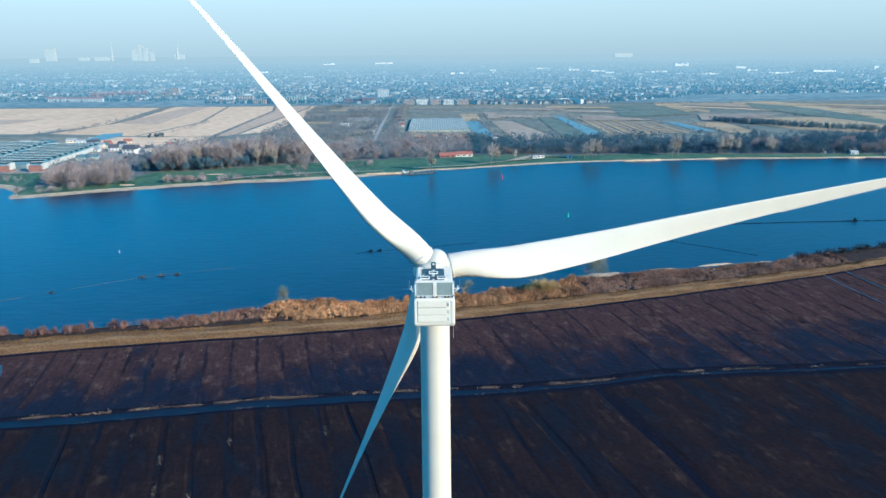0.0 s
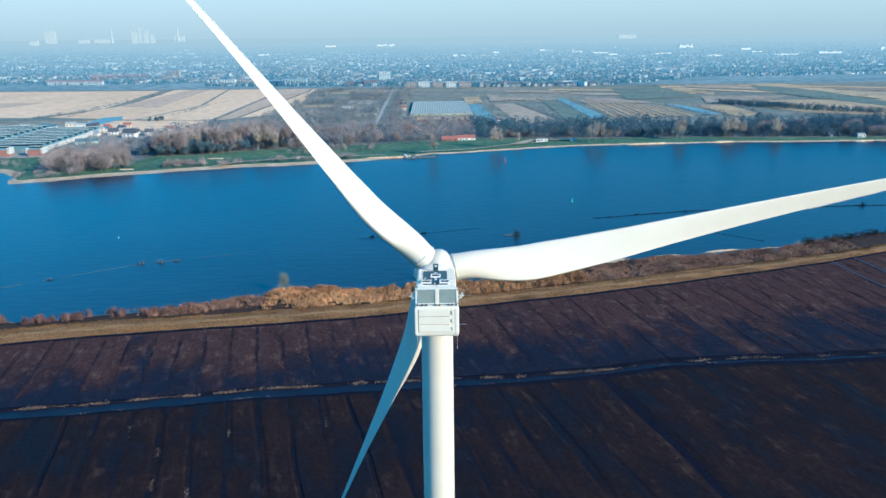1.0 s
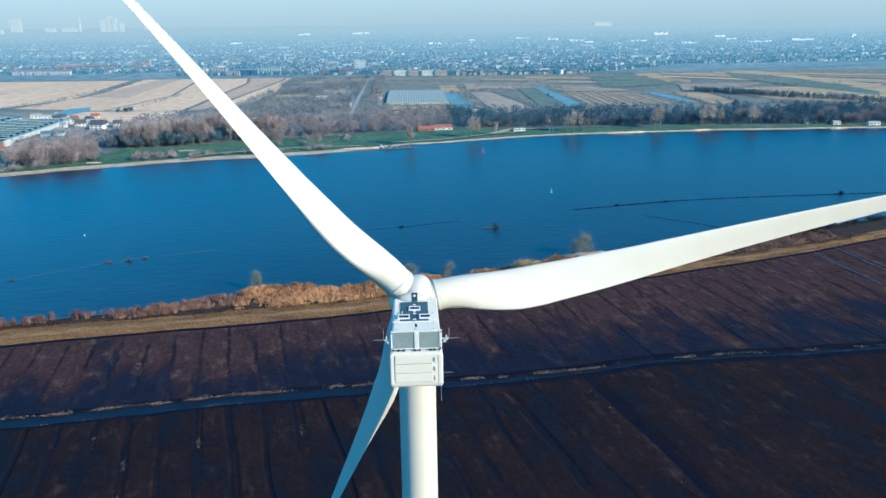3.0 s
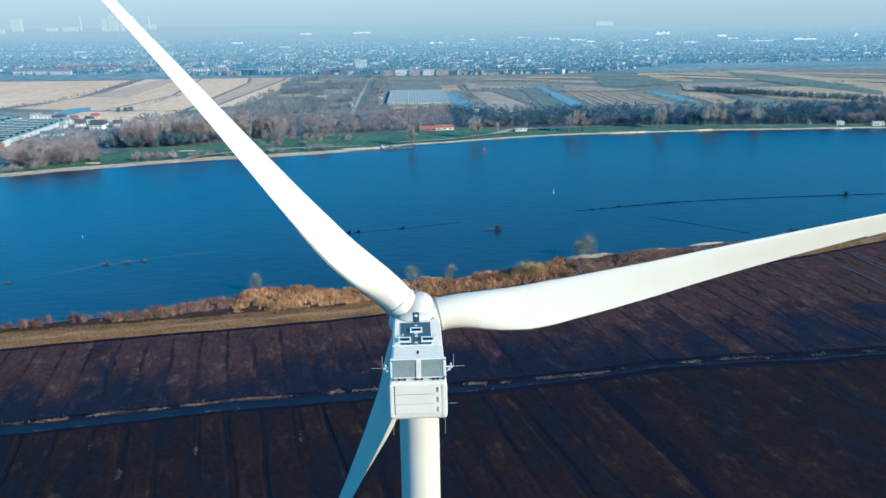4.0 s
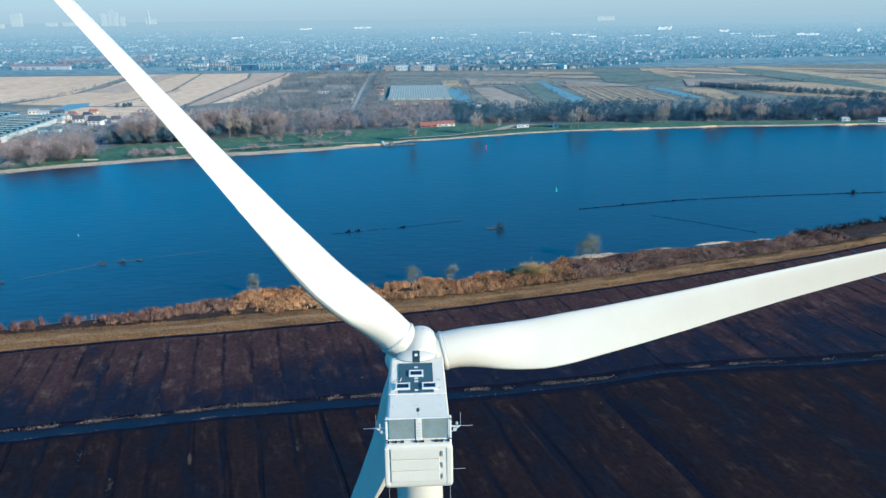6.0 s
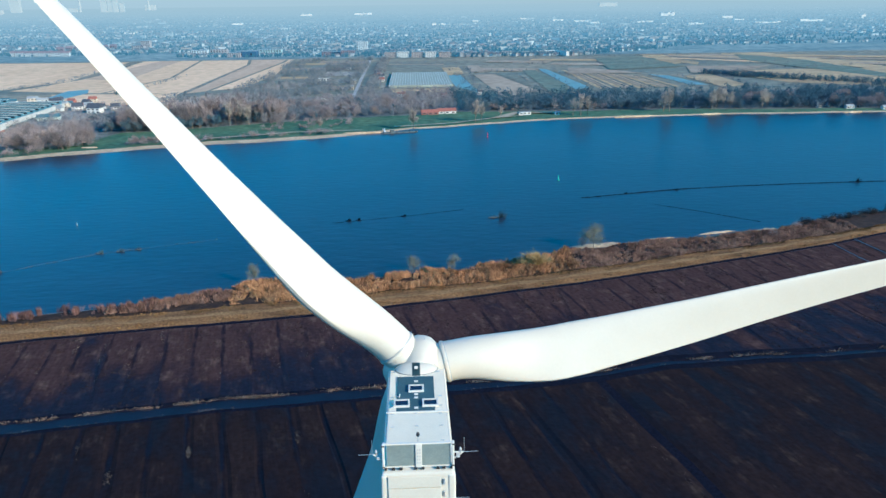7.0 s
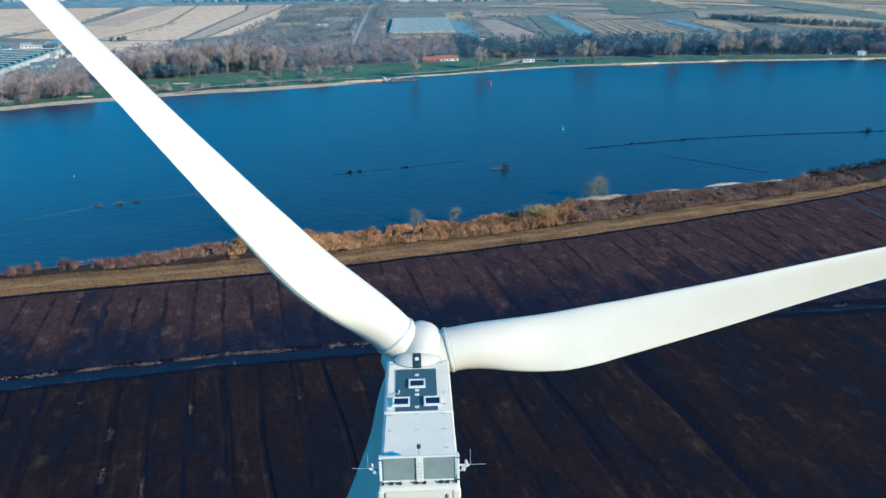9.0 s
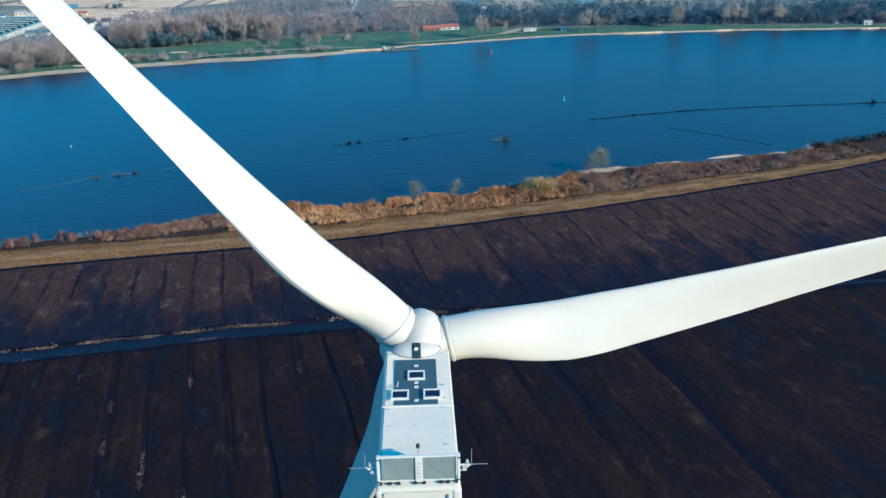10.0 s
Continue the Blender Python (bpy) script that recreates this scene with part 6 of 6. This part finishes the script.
for x, y, w, d, h, ph, tn, wl, rf, lb in (
        (22, 976, 28, 13, 3.4, 3.6, 6, WALL_BRICK, ROOF_RED, "long low brick clubhouse with a red roof"), (46, 983, 30, 14, 3.6, 4.0, 6, WALL_WHITE, ROOF_RED, "low white clubhouse with a red roof"),
        (152, 958, 20, 8, 4, 0.5, 10, WALL_WHITE, ROOF_GREY, "low white boathouse on the far bank"), (197, 955, 8, 6, 3, 1.5, 10, WALL_WHITE, ROOF_GREY, "small white kiosk on the far bank"),
        (612, 962, 13, 8, 4, 2, 0, WALL_WHITE, ROOF_GREY, "small white cabin below the trees"), (660, 950, 20, 8, 4, 2, 0, WALL_WHITE, ROOF_GREY, "white cabin below the trees"),
        (575, 975, 7, 6, 3, 1.5, 0, WALL_WHITE, ROOF_SLATE, "small cabin below the trees"), (590, 980, 7, 6, 3, 1.5, 0, WALL_WHITE, ROOF_SLATE, "small cabin below the trees"), (632, 975, 8, 6, 3, 1.5, 0, WALL_WHITE, ROOF_SLATE, "small cabin below the trees"),
        (-20, 1180, 16, 9, 5, 3, 20, WALL_WHITE, ROOF_RED, "white house behind the trees"), (20, 1200, 14, 9, 5, 3, -10, WALL_WHITE, ROOF_SLATE, "white house behind the trees"), (50, 1165, 10, 9, 4, 3, 0, WALL_BRICK, ROOF_RED, "red house behind the trees"),
        (112, 1190, 10, 8, 5, 3, 10, WALL_WHITE, ROOF_SLATE, "white house beside a garden plot"), (-65, 1480, 14, 10, 6, 5, 5, WALL_WHITE, ROOF_SLATE, "farmhouse beside the road"), (-75, 1560, 14, 10, 6, 5, 15, WALL_BRICK, ROOF_SLATE, "brick farmhouse beside the road"),
        (-62, 1420, 12, 9, 5, 4, -5, WALL_WHITE, ROOF_RED, "small farmhouse beside the road"), (-115, 1400, 10, 16, 6, 3, 0, WALL_BEIGE, ROOF_GREY, "beige barn beside the road"), (-110, 1290, 5, 20, 7, 2, 0, WALL_BEIGE, ROOF_GREY, "narrow beige barn beside the road")):
    house(x, y, w * 0.85, d * 0.85, h * 0.85, ph, tn, wl, rf, lb, rows=1, cols=3)


def shed_hall(x, y, w, d, h, turn, wall, roof, label, ribs=6):
    """A flat hall with raised roof lights."""
    root = tagged(new("industrial_hall"), label, "building", "halls of the yards")
    root.matrix_basis = Matrix.LocRotScale((x, y, height_at(x, y)), Euler((0, 0, radians(turn))), None)
    part("wall", bm_box(w, d, h, (0, 0, h / 2)), wall, root)
    part("roof", bm_box(w - 0.6, d - 0.6, 0.4, (0, 0, h + 0.15)), roof, root)
    for k in range(ribs):
        step = d / ribs                        # saw-tooth bay: a long slope and a steep glazed face
        bay = part("roof_bay", bm_prism([(-step * 0.42, 0), (step * 0.22, step * 0.26), (step * 0.34, 0)], -w * 0.47, w * 0.47), SAWTOOTH, root, "pale blue-green saw-tooth roof bay")
        bay.location = (0, -d / 2 + step * (k + 0.5), h + 0.35)
        part("roof_light", bm_box(w * 0.92, 0.5, step * 0.16, (0, -step * 0.12, step * 0.17), 0.0, Matrix.Rotation(radians(22), 4, "X")), PANE, bay)
        part("ridge_cap", bm_box(w * 0.94, step * 0.04, 0.3, (0, step * 0.22, step * 0.27)), FRAME, bay)
    for s in (-1, 1):
        part("parapet", bm_box(3.2, d, h * 0.9, (s * w / 2, 0, h * 0.85), 0.1), WALL_PALE, root)
    return root


WALL_TEAL = material("blue_grey_cladding", lin(0.10, 0.17, 0.20), lin(0.16, 0.23, 0.26), 0.1, rough=0.8, fine_amount=0.15)
WALL_PALE = material("weathered_pale_render", lin(0.36, 0.37, 0.36), lin(0.46, 0.46, 0.44), 0.1, rough=0.9, fine_amount=0.15)
SAWTOOTH = material("saw_tooth_roofing", lin(0.055, 0.17, 0.21), lin(0.13, 0.26, 0.30), 0.05, rough=0.85, fine_amount=0.2, specular=0.15)
shed_hall(-572, 1003, 84, 200, 6, 3, WALL_TEAL, ROOF_TEAL, "wide factory hall with blue-green saw-tooth roofs", 11)
shed_hall(-668, 1046, 88, 170, 6, 3, WALL_TEAL, ROOF_TEAL, "long factory hall with blue-green saw-tooth roofs", 9)
shed_hall(-765, 1060, 84, 170, 6, 3, WALL_TEAL, ROOF_TEAL, "factory hall with blue-green saw-tooth roofs", 9)
shed_hall(-600, 884, 46, 20, 5, 2, WALL_TEAL, ROOF_TEAL, "low factory hall with blue-green roof", 2)
shed_hall(-523, 884, 18, 14, 8, 5, WALL_BRICK, ROOF_RED, "small red brick works building", 1)
shed_hall(-562, 878, 16, 14, 9, 5, WALL_BRICK, ROOF_GREY, "small red brick works building", 1)
stack = tagged(new("chimney"), "slim red brick factory chimney", "chimney")
stack.location = (-620, 945, 1.4)
part("shaft", bm_lathe([(0, 2.2), (34, 1.5), (34.4, 1.7), (35.2, 1.7), (35.2, 0)], (0, 0, 0), (0, 0, 1), 20), WALL_BRICK, stack)
part("base", bm_box(6, 6, 5, (0, 0, 2.5), 0.2), WALL_BRICK, stack)

# greenhouse in many ridges
gh = tagged(new("greenhouse"), "large ridged glass greenhouse", "greenhouse")
gh.location = (14, 1440, height_at(0, 1440))
part("side_wall", bm_box(118, 258, 3.4, (0, 0, 1.7)), GLASSROOF, gh)
for k in range(24):
    part("roof_ridge", bm_prism([(-129, 3.4), (129, 3.4), (129, 3.5), (-129, 3.5)], -2.4, 2.4), GLASSROOF, gh).location = (-56 + k * 4.9, 0, 0)
    part("roof_ridge", bm_box(0.5, 256, 0.35, (-58.4 + k * 4.9, 0, 3.6)), FRAME, gh)


# town-edge versions of the wall and roof materials, with imitated haze added as glow
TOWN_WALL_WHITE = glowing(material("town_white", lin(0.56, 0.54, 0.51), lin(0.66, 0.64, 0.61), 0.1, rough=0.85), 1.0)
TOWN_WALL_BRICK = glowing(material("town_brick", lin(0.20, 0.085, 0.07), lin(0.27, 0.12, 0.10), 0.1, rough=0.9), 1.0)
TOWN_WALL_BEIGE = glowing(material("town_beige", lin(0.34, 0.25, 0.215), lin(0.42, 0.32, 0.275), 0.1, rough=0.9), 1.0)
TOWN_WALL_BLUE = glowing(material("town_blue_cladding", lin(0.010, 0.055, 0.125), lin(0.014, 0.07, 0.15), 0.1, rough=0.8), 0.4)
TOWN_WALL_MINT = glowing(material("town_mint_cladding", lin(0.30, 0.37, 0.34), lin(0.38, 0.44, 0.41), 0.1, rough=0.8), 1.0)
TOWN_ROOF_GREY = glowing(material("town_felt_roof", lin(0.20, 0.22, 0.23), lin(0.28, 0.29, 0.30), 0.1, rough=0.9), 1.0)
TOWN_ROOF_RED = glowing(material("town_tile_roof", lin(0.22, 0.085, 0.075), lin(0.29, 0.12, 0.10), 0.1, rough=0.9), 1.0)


def block(x, y, w, d, h, wall, roof, label, rows=4, cols=8, turn=0.0):
    return house(x, y, w, d, h, 0, turn, wall, roof, label, "town edge buildings", True, rows, cols, "building")


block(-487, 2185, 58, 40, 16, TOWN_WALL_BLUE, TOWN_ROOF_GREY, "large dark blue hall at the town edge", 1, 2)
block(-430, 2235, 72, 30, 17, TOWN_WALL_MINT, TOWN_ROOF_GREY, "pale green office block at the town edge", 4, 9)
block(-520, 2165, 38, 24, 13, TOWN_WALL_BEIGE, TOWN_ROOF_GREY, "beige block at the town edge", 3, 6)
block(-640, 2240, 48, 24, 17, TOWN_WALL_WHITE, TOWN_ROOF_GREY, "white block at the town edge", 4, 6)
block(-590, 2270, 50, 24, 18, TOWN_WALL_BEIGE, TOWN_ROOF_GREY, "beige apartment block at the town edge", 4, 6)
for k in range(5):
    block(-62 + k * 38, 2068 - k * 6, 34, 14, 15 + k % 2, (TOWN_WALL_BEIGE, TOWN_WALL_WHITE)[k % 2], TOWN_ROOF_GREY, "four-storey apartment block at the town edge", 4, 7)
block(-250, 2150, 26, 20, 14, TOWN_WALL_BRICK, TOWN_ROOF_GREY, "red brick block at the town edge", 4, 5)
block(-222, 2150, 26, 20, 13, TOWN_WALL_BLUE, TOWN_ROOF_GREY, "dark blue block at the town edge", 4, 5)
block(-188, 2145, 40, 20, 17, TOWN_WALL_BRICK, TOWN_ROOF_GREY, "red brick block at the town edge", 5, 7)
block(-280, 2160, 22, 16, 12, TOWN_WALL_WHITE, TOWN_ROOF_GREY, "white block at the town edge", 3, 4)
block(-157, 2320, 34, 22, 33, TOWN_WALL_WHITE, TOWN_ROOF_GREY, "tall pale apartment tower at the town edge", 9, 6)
for k in range(8):
    house(-1240 + k * 24, 2338 - k * 3, 22, 12, 11, 6, 0, TOWN_WALL_WHITE, TOWN_ROOF_RED, "white terraced house with a red roof", "white terraces with red roofs", False, 3, 4)
for k in range(7):
    house(-1200 + k * 22, 2560 + k * 20, 22, 12, 11, 6, 0, TOWN_WALL_BRICK, TOWN_ROOF_RED, "brick terraced house with a red roof", "white terraces with red roofs", False, 3, 4)
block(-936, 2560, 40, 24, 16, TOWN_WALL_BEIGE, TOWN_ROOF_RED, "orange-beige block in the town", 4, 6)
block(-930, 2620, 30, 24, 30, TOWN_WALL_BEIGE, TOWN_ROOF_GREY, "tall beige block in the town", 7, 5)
block(-180, 1455, 22, 12, 5, WALL_WHITE, ROOF_GREY, "low white shed on the lots", 1, 4)
block(-150, 1700, 12, 8, 4, WALL_WHITE, ROOF_GREY, "small white shed on the lots", 1, 2)
block(-140, 1145, 16, 8, 4, WALL_WHITE, ROOF_GREY, "low white shed between the trees", 1, 3)


# ---------------------------------------------------------------- the town in the haze
def far_scale(y):
    """How much smaller things stand on the rising plain."""
    if y <= 2900:
        return 1.0
    d = (y - 2900) / 1900
    return (y + 50) * ((1 - d) * 150 / 2950 + d * 0.0045) / 150


def in_town(x, y):
    if y > 2450:
        return abs(x) < 0.72 * (y + 80)
    if x < -700:
        return y > 2330
    if x < 110:
        return y > 2100 + 0.12 * abs(x)
    if x < 900:
        return y > 2030 + max(0, (x - 450)) * 0.75
    return y > 2400 + (0 if x < 1300 else 150)


rt2 = random.Random(9)
hv, hf, hm = [], [], []
count = single = 0


def near_house(x, y, z, w, d, h, p, a):
    """One of the houses along the town's near edge."""
    root = tagged(new("house"), "small suburban house with a pitched roof in light haze", "house", "houses along the town edge")
    root.matrix_basis = Matrix.LocRotScale((x, y, z), Euler((0, 0, a)), None)
    part("wall", bm_box(w, d, h + 0.3, (0, 0, h / 2 - 0.15)), HOUSEWALL, root)
    part("roof", gable(w, d, h, p), HOUSEROOF, root)


while count < 8500:
    y = 2040 + 2720 * rt2.random() ** 1.35
    x = rt2.uniform(-0.72, 0.72) * (y + 80)
    if not in_town(x, y) or noise.noise(Vector((x / 420, y / 110, 7.7))) < -0.12 + (0.28 if x > 900 and y < 3000 else 0):
        continue
    s = far_scale(y)
    stretch = 1.0 + (rt2.random() < 0.06) * rt2.uniform(1, 3)
    w, d, h, p = rt2.uniform(8, 15) * s * stretch * 1.15, rt2.uniform(8, 11) * s, rt2.uniform(4, 7.5) * s * (1 + (stretch > 1) * 0.8), rt2.uniform(2.5, 5) * s
    z = height_at(x, y) - 0.2
    a = noise.noise(Vector((x / 300, y / 300, 1.1))) * 3 + rt2.choice((0, 1.57))
    ca, sa = math.cos(a), math.sin(a)
    if y < 2420 and abs(x) < 0.68 * (y + 80) and single < 260 and stretch == 1:
        single += 1
        near_house(x, y, z, w, d, h, p, a)
        continue
    i = len(hv)
    corner = [(-w / 2, -d / 2), (w / 2, -d / 2), (w / 2, d / 2), (-w / 2, d / 2)]
    for zz in (z, z + h):
        hv += [(x + u * ca - v * sa, y + u * sa + v * ca, zz) for u, v in corner]
    hf += [(i, i + 1, i + 5, i + 4), (i + 1, i + 2, i + 6, i + 5), (i + 2, i + 3, i + 7, i + 6), (i + 3, i, i + 4, i + 7)]
    hm += [0] * 4
    j = len(hv)
    hv += [(x + u * ca - v * sa, y + u * sa + v * ca, z + h + 0.02) for u, v in corner]
    if stretch > 1:
        hf.append((j, j + 1, j + 2, j + 3))
        hm.append(1)
    else:
        hv += [(x + u * ca, y + u * sa, z + h + p) for u in (-w / 2, w / 2)]
        hf += [(j, j + 1, j + 5, j + 4), (j + 2, j + 3, j + 4, j + 5), (j, j + 4, j + 3), (j + 1, j + 2, j + 5)]
        hm += [1] * 4
    count += 1
town = tagged(new("town_houses", mesh_of("town_houses", hv, hf, [FARWALL, FARROOF], hm)), "thousands of small suburban houses in blue haze", "houses", kind="stuff")

tv2, tf2 = [], []
count = 0
while count < 10500:
    y = 2045 + 2740 * rt2.random() ** 1.25
    x = rt2.uniform(-0.72, 0.72) * (y + 80)
    if not in_town(x, y + 15) or (y > 2300 and noise.noise(Vector((x / 300, y / 45, 3.1))) < rt2.uniform(-0.3, 0.3)):
        continue
    s = far_scale(y)
    h = rt2.uniform(6, 14) * s
    z = height_at(x, y) - 0.2
    for _ in range(7):
        a = rt2.uniform(0, 6.28)
        ox, oy = math.cos(a) * h * 0.3 * rt2.random(), math.sin(a) * h * 0.3 * rt2.random()
        w = h * rt2.uniform(0.12, 0.28)
        i = len(tv2)
        b = rt2.uniform(0, 3.14)
        tv2 += [(x + ox - math.cos(b) * w, y + oy - math.sin(b) * w, z + h * rt2.uniform(0.0, 0.35)), (x + ox + math.cos(b) * w, y + oy + math.sin(b) * w, z + h * rt2.uniform(0.0, 0.35)),
                (x + ox + rt2.uniform(-1, 1) * w * 0.6, y + oy, z + h * rt2.uniform(0.65, 1.0))]
        tf2.append((i, i + 1, i + 2))
    count += 1
tagged(new("town_trees", mesh_of("town_trees", tv2, tf2, [FARTREE])), "bare trees and gardens among the suburban houses", "trees", kind="stuff")

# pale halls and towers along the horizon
# unlit buildings; the emission share only imitates haze in front of them
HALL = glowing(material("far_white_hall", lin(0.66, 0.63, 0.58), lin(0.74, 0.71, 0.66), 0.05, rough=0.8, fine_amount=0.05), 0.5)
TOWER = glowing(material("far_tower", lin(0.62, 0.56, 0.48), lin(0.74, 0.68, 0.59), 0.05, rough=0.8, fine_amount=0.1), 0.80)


def far_hall(x, y, w, h, mat, label, group):
    root = tagged(new("far_building"), label, "building", group)
    root.location = (x, y, height_at(x, y) - 0.5)
    if mat is HALL:
        w, h = w * 0.9, h * 0.75
    if mat is TOWER:
        part("wall", bm_box(w, w * 0.4, h, (0, 0, h / 2)), mat, root)
        part("roof", bm_box(w * 1.02, w * 0.42, h * 0.06, (0, 0, h * 1.03)), mat, root)
        return root
    at = -w / 2
    while at < w / 2 - 3:                      # bays of uneven height, each with its roof
        bay, tall = min(rt2.uniform(0.16, 0.42) * w, w / 2 - at), h * rt2.uniform(0.55, 1.0)
        part("wall", bm_box(bay * 0.96, w * 0.4, tall, (at + bay / 2, 0, tall / 2)), mat, root)
        part("roof", bm_box(bay, w * 0.42, h * 0.07, (at + bay / 2, 0, tall + h * 0.03)), FARROOF, root, "grey felt roof")
        at += bay
    return root


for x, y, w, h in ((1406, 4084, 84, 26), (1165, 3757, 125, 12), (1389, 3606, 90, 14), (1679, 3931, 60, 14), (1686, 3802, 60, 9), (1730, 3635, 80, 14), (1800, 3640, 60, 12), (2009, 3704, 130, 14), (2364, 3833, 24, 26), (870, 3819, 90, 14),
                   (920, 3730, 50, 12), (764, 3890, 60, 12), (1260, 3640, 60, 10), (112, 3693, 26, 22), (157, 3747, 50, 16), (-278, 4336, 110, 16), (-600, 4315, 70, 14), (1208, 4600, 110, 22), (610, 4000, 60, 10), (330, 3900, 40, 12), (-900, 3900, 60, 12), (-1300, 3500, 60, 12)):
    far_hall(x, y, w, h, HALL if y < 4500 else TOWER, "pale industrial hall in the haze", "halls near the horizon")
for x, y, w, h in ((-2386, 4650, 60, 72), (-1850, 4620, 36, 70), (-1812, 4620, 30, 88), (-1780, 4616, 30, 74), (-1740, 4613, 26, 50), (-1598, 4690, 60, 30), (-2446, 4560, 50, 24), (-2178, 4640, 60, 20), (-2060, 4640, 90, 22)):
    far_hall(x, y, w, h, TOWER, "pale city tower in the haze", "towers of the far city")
for x, y, r0, h in ((-1997, 4631, 7, 110), (-1605, 4680, 8, 100)):
    mast = tagged(new("spire"), "slim pale spire in the haze", "tower", "towers of the far city")
    mast.location = (x, y, height_at(x, y) - 0.5)
    part("shaft", bm_lathe([(0, r0), (h * 0.6, r0 * 0.7), (h, 0.3)], (0, 0, 0), (0, 0, 1), 10), TOWER, mast)
